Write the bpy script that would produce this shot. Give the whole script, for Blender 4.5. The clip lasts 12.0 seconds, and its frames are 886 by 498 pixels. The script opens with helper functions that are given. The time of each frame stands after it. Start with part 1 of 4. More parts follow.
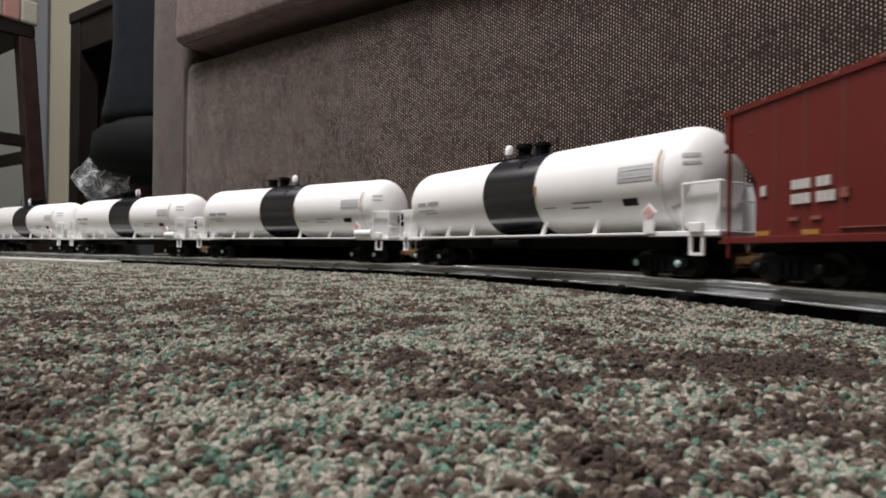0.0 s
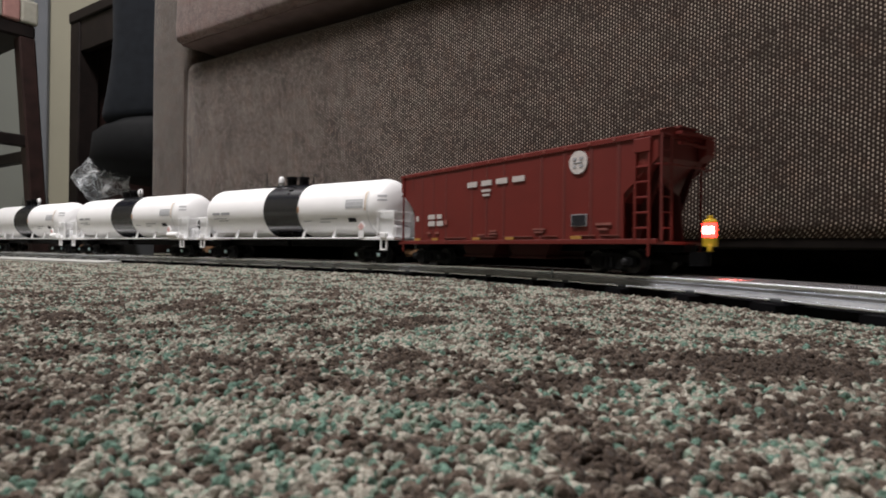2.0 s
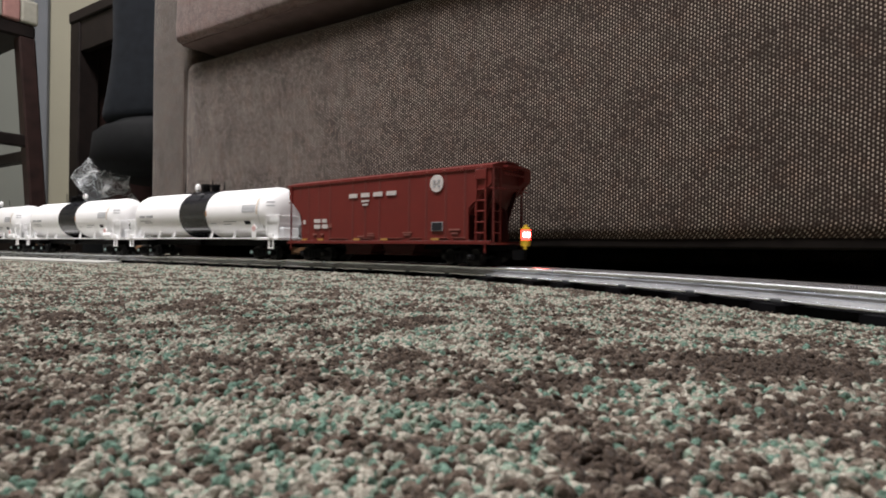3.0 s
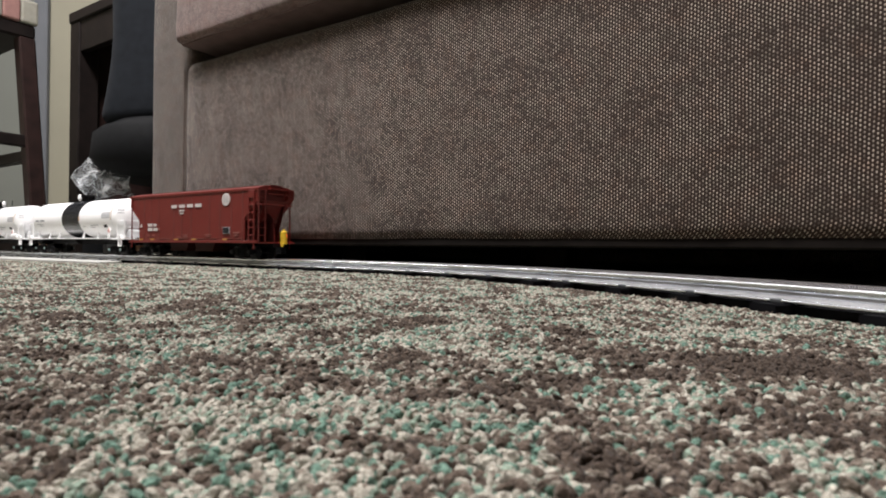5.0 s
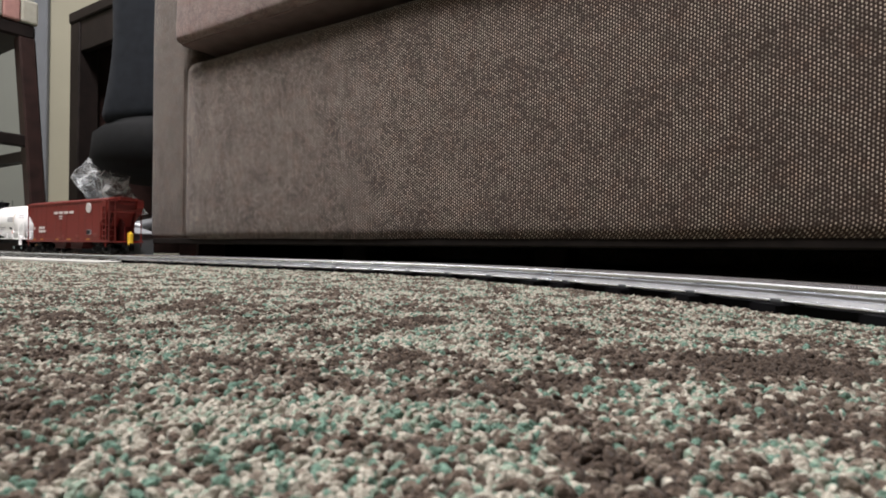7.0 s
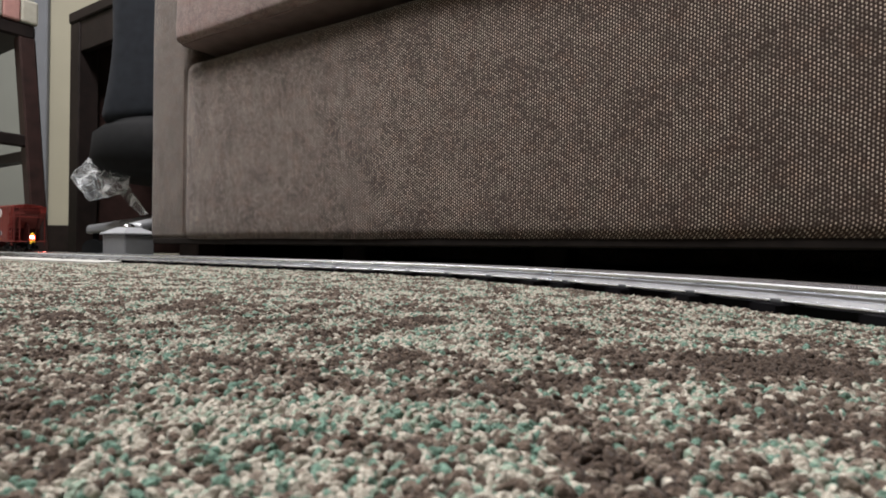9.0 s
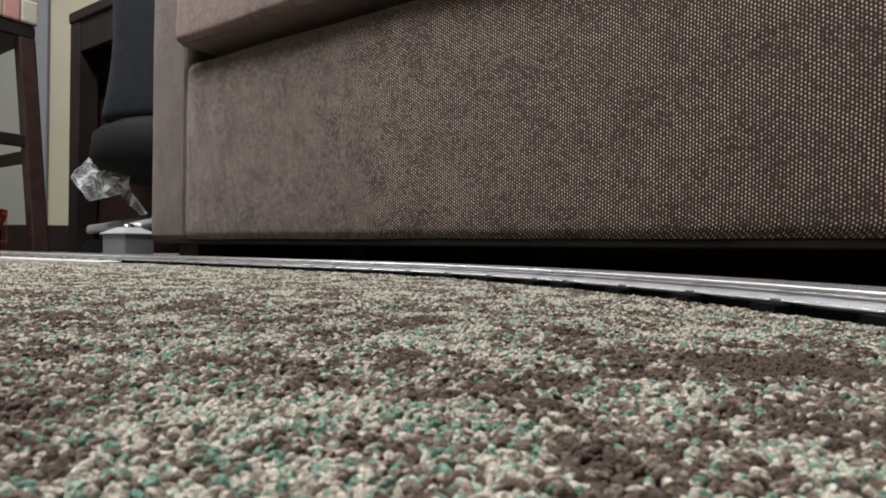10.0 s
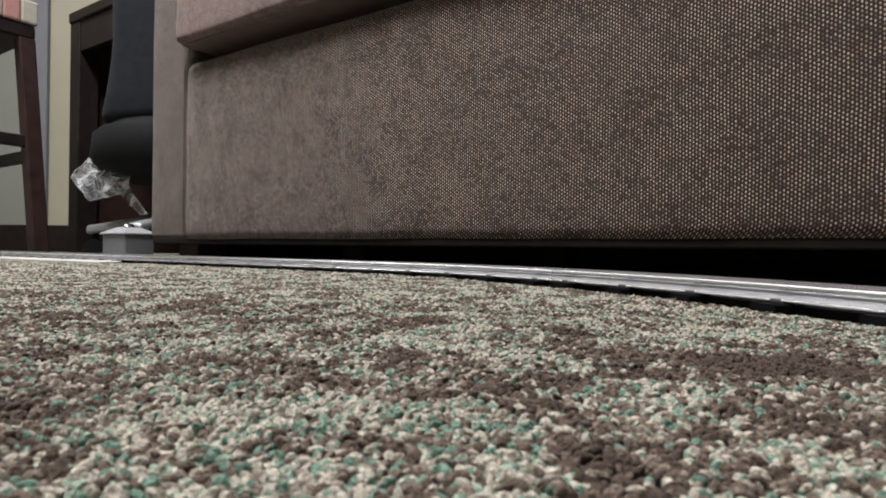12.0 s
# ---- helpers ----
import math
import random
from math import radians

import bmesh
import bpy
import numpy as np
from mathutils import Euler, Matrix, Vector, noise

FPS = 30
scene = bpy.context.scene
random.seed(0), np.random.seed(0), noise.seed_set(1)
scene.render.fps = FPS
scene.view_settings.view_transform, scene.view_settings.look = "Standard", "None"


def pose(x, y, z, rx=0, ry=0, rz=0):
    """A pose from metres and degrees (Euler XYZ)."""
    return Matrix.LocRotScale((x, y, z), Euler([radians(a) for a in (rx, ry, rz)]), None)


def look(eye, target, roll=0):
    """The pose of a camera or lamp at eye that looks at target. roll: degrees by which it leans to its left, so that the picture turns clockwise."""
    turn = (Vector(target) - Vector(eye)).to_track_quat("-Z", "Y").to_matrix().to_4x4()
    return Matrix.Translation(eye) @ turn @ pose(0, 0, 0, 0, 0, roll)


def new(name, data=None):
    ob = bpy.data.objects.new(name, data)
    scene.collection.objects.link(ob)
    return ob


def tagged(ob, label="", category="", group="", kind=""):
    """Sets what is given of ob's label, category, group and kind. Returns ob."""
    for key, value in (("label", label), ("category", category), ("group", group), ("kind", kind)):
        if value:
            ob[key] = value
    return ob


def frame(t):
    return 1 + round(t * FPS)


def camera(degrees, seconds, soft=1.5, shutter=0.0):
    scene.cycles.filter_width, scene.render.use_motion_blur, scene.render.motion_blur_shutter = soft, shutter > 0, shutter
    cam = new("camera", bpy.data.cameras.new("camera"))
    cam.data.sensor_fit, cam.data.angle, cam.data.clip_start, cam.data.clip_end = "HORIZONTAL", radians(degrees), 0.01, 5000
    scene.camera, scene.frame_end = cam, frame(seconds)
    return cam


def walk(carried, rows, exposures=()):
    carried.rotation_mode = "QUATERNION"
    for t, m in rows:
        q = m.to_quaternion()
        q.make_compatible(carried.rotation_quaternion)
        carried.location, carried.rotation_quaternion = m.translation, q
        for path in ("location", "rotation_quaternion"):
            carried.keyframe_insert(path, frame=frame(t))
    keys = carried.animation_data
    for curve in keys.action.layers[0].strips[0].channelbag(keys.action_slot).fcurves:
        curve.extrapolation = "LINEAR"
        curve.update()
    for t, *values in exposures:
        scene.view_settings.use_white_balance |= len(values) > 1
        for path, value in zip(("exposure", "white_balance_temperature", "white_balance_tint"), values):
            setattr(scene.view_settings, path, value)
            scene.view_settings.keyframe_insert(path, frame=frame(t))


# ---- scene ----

# ---------------------------------------------------------------- camera
EYE_Z = 0.034
cam = camera(74.57, 12.0, soft=1.8, shutter=0.4)
cam.data.dof.use_dof, cam.data.dof.focus_distance, cam.data.dof.aperture_fstop = True, 0.62, 38.0
EYE = look((0, 0, EYE_Z), (0, 1, EYE_Z + 0.0006), 0.704)
walk(cam, [(0.0, EYE), (12.0, EYE)], exposures=[(0.0, -0.27), (1.8, -0.27), (2.6, -0.10), (3.2, 0.08), (4.8, 0.30), (5.5, 0.34), (12.0, 0.34)])

# ---------------------------------------------------------------- light
world = bpy.data.worlds.new("world")
scene.world = world
world.use_nodes = True
world.node_tree.nodes["Background"].inputs[0].default_value = (0.5, 0.52, 0.55, 1)
world.node_tree.nodes["Background"].inputs[1].default_value = 0.05

LAMPS = [(-0.45, 0.05, 2.38, 68.0), (-1.20, 0.82, 2.38, 40.0), (-1.95, 1.6, 2.38, 26.0)]
for lx, ly, lz, lw in LAMPS:
    ld = bpy.data.lights.new("ceiling_lamp", "AREA")
    ld.shape, ld.size, ld.energy, ld.color = "DISK", 0.42, lw, (1.0, 0.955, 0.965)
    lo = new("ceiling_lamp", ld)
    lo.matrix_world = pose(lx, ly, lz)


# ---------------------------------------------------------------- materials
def ramp(nt, stops, interp="LINEAR"):
    r = nt.nodes.new("ShaderNodeValToRGB")
    r.color_ramp.interpolation = interp
    el = r.color_ramp.elements
    while len(el) < len(stops):
        el.new(0.5)
    for e, (p, c) in zip(el, stops):
        e.position, e.color = p, (*c, 1)
    return r


def base(name, rough=0.5, metal=0.0, spec=0.5):
    m = bpy.data.materials.new(name)
    m.use_nodes = True
    nt = m.node_tree
    b = nt.nodes["Principled BSDF"]
    b.inputs["Roughness"].default_value = rough
    b.inputs["Metallic"].default_value = metal
    b.inputs["Specular IOR Level"].default_value = spec
    return m, nt, b


def varied(name, color, rough=0.5, metal=0.0, spec=0.5, vary=0.12, scale=60.0, bump=0.0, fine=900.0, depth=0.0003, dirt=None, spread=0.09):
    """One surface colour with mottling at two scales and a fine relief."""
    m, nt, b = base(name, rough, metal, spec)
    tc = nt.nodes.new("ShaderNodeTexCoord")
    n1, n2 = nt.nodes.new("ShaderNodeTexNoise"), nt.nodes.new("ShaderNodeTexNoise")
    n1.inputs["Scale"].default_value, n2.inputs["Scale"].default_value = scale, fine
    n1.inputs["Detail"].default_value = 5
    for n in (n1, n2):
        nt.links.new(tc.outputs["Object"], n.inputs["Vector"])
    lo = tuple(c * (1 - vary) for c in color)
    hi = tuple(min(1, c * (1 + vary)) for c in color)
    r = ramp(nt, [(0.3, dirt or lo), (0.5, color), (0.75, hi)])
    nt.links.new(n1.outputs["Fac"], r.inputs["Fac"])
    nt.links.new(r.outputs["Color"], b.inputs["Base Color"])
    mr = nt.nodes.new("ShaderNodeMapRange")
    mr.inputs["To Min"].default_value, mr.inputs["To Max"].default_value = max(0.02, rough - spread), min(1, rough + spread)
    nt.links.new(n2.outputs["Fac"], mr.inputs["Value"])
    nt.links.new(mr.outputs["Result"], b.inputs["Roughness"])
    if bump:
        bp = nt.nodes.new("ShaderNodeBump")
        bp.inputs["Strength"].default_value, bp.inputs["Distance"].default_value = bump, depth
        nt.links.new(n2.outputs["Fac"], bp.inputs["Height"])
        nt.links.new(bp.outputs["Normal"], b.inputs["Normal"])
    return m


def math_node(nt, op, a, b=None):
    n = nt.nodes.new("ShaderNodeMath")
    n.operation = op
    for i, v in enumerate((a, b)):
        if v is None:
            continue
        if isinstance(v, (int, float)):
            n.inputs[i].default_value = v
        else:
            nt.links.new(v, n.inputs[i])
    return n.outputs[0]


def weave(name, dark, light, cell_x=0.0035, cell_z=0.0046):
    """Coarse woven upholstery: staggered light threads crossing a dark ground."""
    m, nt, b = base(name, 0.9, 0, 0.15)
    tc = nt.nodes.new("ShaderNodeTexCoord")
    sep = nt.nodes.new("ShaderNodeSeparateXYZ")
    wob = nt.nodes.new("ShaderNodeTexNoise")
    wob.inputs["Scale"].default_value = 55
    nt.links.new(tc.outputs["Object"], wob.inputs["Vector"])
    mixv = nt.nodes.new("ShaderNodeMixRGB")
    mixv.blend_type = "LINEAR_LIGHT"
    mixv.inputs[0].default_value = 0.0006
    nt.links.new(tc.outputs["Object"], mixv.inputs[1])
    nt.links.new(wob.outputs["Color"], mixv.inputs[2])
    nt.links.new(mixv.outputs[0], sep.inputs[0])
    u = math_node(nt, "ADD", sep.outputs["X"], math_node(nt, "MULTIPLY", sep.outputs["Y"], 1.0))
    u = math_node(nt, "DIVIDE", u, cell_x)
    col = math_node(nt, "FLOOR", u)
    odd = math_node(nt, "MODULO", math_node(nt, "ABSOLUTE", col), 2.0)
    v = math_node(nt, "ADD", math_node(nt, "DIVIDE", sep.outputs["Z"], cell_z), math_node(nt, "MULTIPLY", odd, 0.5))
    fu = math_node(nt, "ABSOLUTE", math_node(nt, "SUBTRACT", math_node(nt, "FRACT", u), 0.5))
    fv = math_node(nt, "ABSOLUTE", math_node(nt, "SUBTRACT", math_node(nt, "FRACT", v), 0.5))
    du = math_node(nt, "POWER", math_node(nt, "DIVIDE", fu, 0.27), 2.0)
    dv = math_node(nt, "POWER", math_node(nt, "DIVIDE", fv, 0.35), 2.0)
    dot = math_node(nt, "SUBTRACT", 1.0, math_node(nt, "ADD", du, dv))
    cell = nt.nodes.new("ShaderNodeCombineXYZ")
    nt.links.new(col, cell.inputs[0])
    nt.links.new(math_node(nt, "FLOOR", v), cell.inputs[1])
    wn = nt.nodes.new("ShaderNodeTexWhiteNoise")
    nt.links.new(cell.outputs[0], wn.inputs["Vector"])
    big = nt.nodes.new("ShaderNodeTexNoise")
    big.inputs["Scale"].default_value, big.inputs["Detail"].default_value = 30, 9
    nt.links.new(tc.outputs["Object"], big.inputs["Vector"])
    fib = nt.nodes.new("ShaderNodeTexNoise")
    fib.inputs["Scale"].default_value, fib.inputs["Detail"].default_value = 1400, 3
    nt.links.new(tc.outputs["Object"], fib.inputs["Vector"])
    amount = nt.nodes.new("ShaderNodeMapRange")
    amount.interpolation_type = "SMOOTHSTEP"
    amount.inputs["From Min"].default_value, amount.inputs["From Max"].default_value = -0.1, 0.75
    nt.links.new(dot, amount.inputs["Value"])
    blot = nt.nodes.new("ShaderNodeTexNoise")
    blot.inputs["Scale"].default_value, blot.inputs["Detail"].default_value, blot.inputs["Roughness"].default_value = 13, 3, 0.6
    nt.links.new(tc.outputs["Object"], blot.inputs["Vector"])
    worn = math_node(nt, "MULTIPLY", math_node(nt, "SUBTRACT", blot.outputs["Fac"], 0.5), 1.45)
    per = math_node(nt, "ADD", math_node(nt, "MULTIPLY", wn.outputs["Value"], 1.05), math_node(nt, "MULTIPLY", math_node(nt, "SUBTRACT", big.outputs["Fac"], 0.34), 1.25))
    per = math_node(nt, "ADD", per, worn)
    fac = math_node(nt, "MULTIPLY", amount.outputs[0], math_node(nt, "MINIMUM", math_node(nt, "MAXIMUM", per, 0.12), 1.25))
    fac = math_node(nt, "MULTIPLY", fac, math_node(nt, "ADD", math_node(nt, "MULTIPLY", fib.outputs["Fac"], 0.9), 0.55))
    mix = nt.nodes.new("ShaderNodeMixRGB")
    mix.inputs[1].default_value, mix.inputs[2].default_value = (*dark, 1), (*light, 1)
    nt.links.new(fac, mix.inputs[0])
    # single threads lean to rust, olive or grey
    tint = nt.nodes.new("ShaderNodeMixRGB")
    tint.blend_type = "MULTIPLY"
    tint.inputs[0].default_value = 1.0
    hues = ramp(nt, [(0.30, (1.06, 0.96, 0.90)), (0.5, (1.0, 1.0, 1.0)), (0.68, (0.95, 1.0, 0.97))])
    hue_n = nt.nodes.new("ShaderNodeTexNoise")
    hue_n.inputs["Scale"].default_value, hue_n.inputs["Detail"].default_value = 38, 6
    nt.links.new(tc.outputs["Object"], hue_n.inputs["Vector"])
    nt.links.new(hue_n.outputs["Fac"], hues.inputs["Fac"])
    nt.links.new(mix.outputs[0], tint.inputs[1])
    nt.links.new(hues.outputs["Color"], tint.inputs[2])
    nt.links.new(tint.outputs[0], b.inputs["Base Color"])
    b.inputs["Sheen Weight"].default_value = 0.15
    bp = nt.nodes.new("ShaderNodeBump")
    bp.inputs["Strength"].default_value, bp.inputs["Distance"].default_value = 0.8, 0.0011
    nt.links.new(math_node(nt, "ADD", amount.outputs[0], math_node(nt, "MULTIPLY", fib.outputs["Fac"], 0.5)), bp.inputs["Height"])
    nt.links.new(bp.outputs["Normal"], b.inputs["Normal"])
    return m


def carpet_colours(nt, rnd, tc_out):
    """Tufts in brown, beige, cream and green, sorted into soft patches."""
    n1 = nt.nodes.new("ShaderNodeTexNoise")
    n1.inputs["Scale"].default_value, n1.inputs["Detail"].default_value = 30, 4
    n1.inputs["Roughness"].default_value = 0.62
    nt.links.new(tc_out, n1.inputs["Vector"])
    shift = math_node(nt, "MULTIPLY", math_node(nt, "SUBTRACT", n1.outputs["Fac"], 0.475), 2.9)
    at = nt.nodes.new("ShaderNodeAttribute")
    at.attribute_name = "patch"
    shift = math_node(nt, "ADD", shift, math_node(nt, "MULTIPLY", at.outputs["Fac"], 0.21))
    v = math_node(nt, "ADD", math_node(nt, "ADD", math_node(nt, "MULTIPLY", rnd, 0.74), 0.095), shift)
    v = math_node(nt, "MINIMUM", math_node(nt, "MAXIMUM", v, 0.0), 0.999)
    r = ramp(nt, CARPET, "CONSTANT")
    nt.links.new(v, r.inputs["Fac"])
    n2 = nt.nodes.new("ShaderNodeTexNoise")
    n2.inputs["Scale"].default_value, n2.inputs["Detail"].default_value = 1100, 4
    nt.links.new(tc_out, n2.inputs["Vector"])
    mx = nt.nodes.new("ShaderNodeMixRGB")
    mx.blend_type = "MULTIPLY"
    mx.inputs[0].default_value = 1.0
    g = ramp(nt, [(0.3, (0.42, 0.40, 0.38)), (0.66, (1.3, 1.3, 1.3))])
    nt.links.new(n2.outputs["Fac"], g.inputs["Fac"])
    nt.links.new(r.outputs["Color"], mx.inputs[1])
    nt.links.new(g.outputs["Color"], mx.inputs[2])
    return mx.outputs[0], n2.outputs["Fac"]


BROWN, BROWN2, TAN, CREAM, GREEN, GREEN2 = (0.068, 0.051, 0.040), (0.117, 0.090, 0.071), (0.205, 0.172, 0.140), (0.425, 0.402, 0.340), (0.14, 0.235, 0.185), (0.26, 0.335, 0.265)
CARPET = [(0.0, BROWN), (0.24, BROWN2), (0.46, TAN), (0.56, CREAM), (0.66, GREEN), (0.785, CREAM), (0.86, GREEN2), (0.945, CREAM)]


def make_carpet(name, island):
    m, nt, b = base(name, 0.95, 0, 0.1)
    geo, tc = nt.nodes.new("ShaderNodeNewGeometry"), nt.nodes.new("ShaderNodeTexCoord")
    if island:
        rnd = geo.outputs["Random Per Island"]
    else:
        vo = nt.nodes.new("ShaderNodeTexVoronoi")
        vo.inputs["Scale"].default_value = 300
        nt.links.new(tc.outputs["Object"], vo.inputs["Vector"])
        sp = nt.nodes.new("ShaderNodeSeparateXYZ")
        nt.links.new(vo.outputs["Color"], sp.inputs[0])
        rnd = sp.outputs[0]
    col, fine = carpet_colours(nt, rnd, tc.outputs["Object"])
    nt.links.new(col, b.inputs["Base Color"])
    bp = nt.nodes.new("ShaderNodeBump")
    bp.inputs["Strength"].default_value, bp.inputs["Distance"].default_value = 1.0, 0.0012 if island else 0.002
    nt.links.new(fine if island else vo.outputs["Distance"], bp.inputs["Height"])
    bp.invert = not island
    nt.links.new(bp.outputs["Normal"], b.inputs["Normal"])
    b.inputs["Sheen Weight"].default_value = 0.08
    return m


M_PILE, M_CARPET = make_carpet("carpet_tufts", True), make_carpet("carpet_backing", False)
M_SOFA = weave("brown_woven_upholstery", (0.035, 0.0225, 0.0172), (0.475, 0.398, 0.335))
M_ARM = weave("brown_twill_upholstery", (0.040, 0.027, 0.0205), (0.33, 0.285, 0.235), 0.0024, 0.0029)
M_CUSHION = weave("rose_brown_upholstery", (0.085, 0.055, 0.048), (0.54, 0.42, 0.385), 0.0026, 0.0031)
# serves the sofa's lining, its painted bottom shade and its light block
M_LININGSHADE = varied("dark_lining_and_shade", (0.010, 0.008, 0.007), 0.95, spec=0.1, vary=0.3, bump=0.4)
M_UNDER = varied("dark_brown_lining", (0.105, 0.070, 0.060), 0.95, vary=0.2, scale=30, bump=0.3)
M_WALL = varied("cream_wall_paint", (0.275, 0.262, 0.198), 0.75, vary=0.05, scale=4, bump=0.15, fine=220, depth=0.001)
M_WALL2 = varied("shaded_wall_grey", (0.165, 0.175, 0.155), 0.75, vary=0.05, scale=4, bump=0.15, fine=220, depth=0.001)
# for walls out of view, darkened so that less light bounces back
M_WALL3 = varied("dark_unseen_wall", (0.22, 0.19, 0.17), 0.75, vary=0.06, scale=4, bump=0.15, fine=220, depth=0.001)
M_CEIL = varied("white_ceiling_paint", (0.60, 0.59, 0.57), 0.85, vary=0.03, scale=3, bump=0.15, fine=200, depth=0.001)
M_DARKWOOD = varied("dark_stained_wood", (0.009, 0.0058, 0.005), 0.55, spec=0.2, vary=0.4, scale=30, bump=0.1, fine=300)
M_REDWOOD = varied("dark_mahogany_wood", (0.022, 0.011, 0.0095), 0.5, spec=0.25, vary=0.4, scale=30, bump=0.1, fine=300)
M_WALLSHADOW = varied("grey_shadow_strip", (0.13, 0.14, 0.155), 0.5, vary=0.06, scale=12)
M_STEEL = varied("tinplate_rail_steel", (0.84, 0.87, 0.92), 0.26, 1.0, vary=0.06, scale=40, fine=900, spread=0.02)
# rail metal again, the web's dimmer reflection put into a darker colour
M_WEBSHADE = varied("shaded_rail_web", (0.34, 0.345, 0.35), 0.5, 0.75, vary=0.2, scale=60, bump=0.1)
M_CLIP = varied("dark_steel_clip", (0.085, 0.09, 0.095), 0.5, 0.6, vary=0.2, scale=150)
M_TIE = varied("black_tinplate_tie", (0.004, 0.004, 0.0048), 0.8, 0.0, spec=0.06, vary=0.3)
M_BOARD = varied("off_white_board", (0.40, 0.40, 0.375), 0.8, vary=0.06, scale=20)
M_WHITE = varied("white_model_paint", (0.93, 0.93, 0.93), 0.42, vary=0.02, scale=40, bump=0.03)
M_WHITE2 = varied("translucent_white_plastic", (0.74, 0.75, 0.75), 0.45, vary=0.05, scale=90)
M_BAND = varied("glossy_black_band", (0.005, 0.006, 0.011), 0.24, spec=1.0, vary=0.2, scale=50, spread=0.03)
M_BLACK = varied("black_plastic", (0.004, 0.004, 0.0045), 0.7, spec=0.12, vary=0.25, scale=120)
M_WHEEL = varied("blackened_wheel_metal", (0.02, 0.02, 0.022), 0.45, 0.5, vary=0.25, scale=150)
M_CAP = varied("pale_bearing_cap", (0.42, 0.58, 0.58), 0.4, 0.2, vary=0.1)
M_RED = varied("oxide_red_model_paint", (0.132, 0.0148, 0.0110), 0.5, spec=0.35, vary=0.08, scale=45, bump=0.05)
M_RED2 = varied("oxide_red_model_paint_ribs", (0.112, 0.0142, 0.0108), 0.55, vary=0.08, scale=45)
M_PRINT = varied("white_print", (0.56, 0.52, 0.50), 0.7, spec=0.2, vary=0.18, scale=700)
M_GREYPRINT = varied("grey_print", (0.36, 0.37, 0.39), 0.6, vary=0.3, scale=700)
M_PINKPRINT = varied("faded_pink_print", (0.25, 0.095, 0.08), 0.7, spec=0.2, vary=0.25, scale=600)
M_PANEL = varied("pale_grey_print", (0.50, 0.51, 0.53), 0.6, vary=0.2, scale=700)
M_PLACARD = varied("faded_placard_print", (0.70, 0.45, 0.43), 0.6, spec=0.2, vary=0.35, scale=500)
M_TANPRINT = varied("tan_stain", (0.62, 0.50, 0.38), 0.6, spec=0.2, vary=0.15, scale=300)
M_DARKPRINT = varied("black_print", (0.02, 0.02, 0.023), 0.7, spec=0.15, vary=0.3, scale=400)
M_AMBER = varied("amber_reflector_print", (0.38, 0.20, 0.05), 0.6, spec=0.2, vary=0.15, scale=500)
M_YELLOW = varied("yellow_plastic", (0.72, 0.47, 0.03), 0.42, vary=0.08, scale=200)
M_COPPER = varied("copper_coupler_metal", (0.55, 0.33, 0.20), 0.4, 0.8, vary=0.2, scale=200)
M_SEAT = varied("blue_grey_chair_fabric", (0.011, 0.0135, 0.0175), 0.9, spec=0.2, vary=0.2, scale=50, bump=0.4, fine=800)
M_CHAIRBLACK = varied("black_chair_plastic", (0.005, 0.0055, 0.006), 0.8, spec=0.12, vary=0.2)
M_ALU = varied("brushed_grey_metal", (0.27, 0.28, 0.29), 0.4, 0.5, vary=0.1, scale=60)
M_GREYBOX = varied("grey_plastic_housing", (0.105, 0.11, 0.115), 0.45, vary=0.08, scale=60)
M_CHROME = varied("chrome", (0.75, 0.76, 0.78), 0.15, 1.0, vary=0.04)

m_, nt_, b_ = base("red_lamp_glow", 0.3)
b_.inputs["Base Color"].default_value = (0.8, 0.05, 0.03, 1)
b_.inputs["Emission Color"].default_value = (1.0, 0.03, 0.025, 1)
b_.inputs["Emission Strength"].default_value = 9.0
M_GLOW = m_
m_, nt_, b_ = base("lamp_core_glow", 0.3)
b_.inputs["Base Color"].default_value = (0.9, 0.3, 0.25, 1)
b_.inputs["Emission Color"].default_value = (1.0, 0.22, 0.18, 1)
b_.inputs["Emission Strength"].default_value = 26.0
M_CORE = m_
M_FOLDGLINT = bpy.data.materials.new("film_fold_highlight")
M_FILM = bpy.data.materials.new("clear_plastic_film")
M_FILM.use_nodes = True
nt_ = M_FILM.node_tree
clear, mix_, wrk, wrk2, bsdf_ = (nt_.nodes.new("ShaderNode" + k) for k in ("BsdfTransparent", "MixShader", "TexNoise", "TexNoise", "BsdfPrincipled"))
clear.inputs["Color"].default_value = (0.93, 0.95, 0.96, 1)
bsdf_.inputs["Base Color"].default_value = (0.80, 0.83, 0.84, 1)
bsdf_.inputs["Roughness"].default_value = 0.18
tcf = nt_.nodes.new("ShaderNodeTexCoord")
wrk.inputs["Scale"].default_value, wrk.inputs["Detail"].default_value = 14, 1.0
wrk2.inputs["Scale"].default_value, wrk2.inputs["Detail"].default_value = 52, 1.5
# whiter noise ridges paint highlight streaks along the film's creases
crease_glints = []
for node in (wrk, wrk2):
    nt_.links.new(tcf.outputs["Object"], node.inputs["Vector"])
    r_ = math_node(nt_, "ABSOLUTE", math_node(nt_, "SUBTRACT", node.outputs["Fac"], 0.5))
    crease_glints.append(math_node(nt_, "POWER", math_node(nt_, "MAXIMUM", math_node(nt_, "SUBTRACT", 1.0, math_node(nt_, "MULTIPLY", r_, 14.0)), 0.0), 2.0))
fac_ = math_node(nt_, "ADD", math_node(nt_, "MULTIPLY", crease_glints[0], 0.50), math_node(nt_, "MULTIPLY", crease_glints[1], 0.22))
nt_.links.new(math_node(nt_, "ADD", fac_, 0.05), mix_.inputs[0])
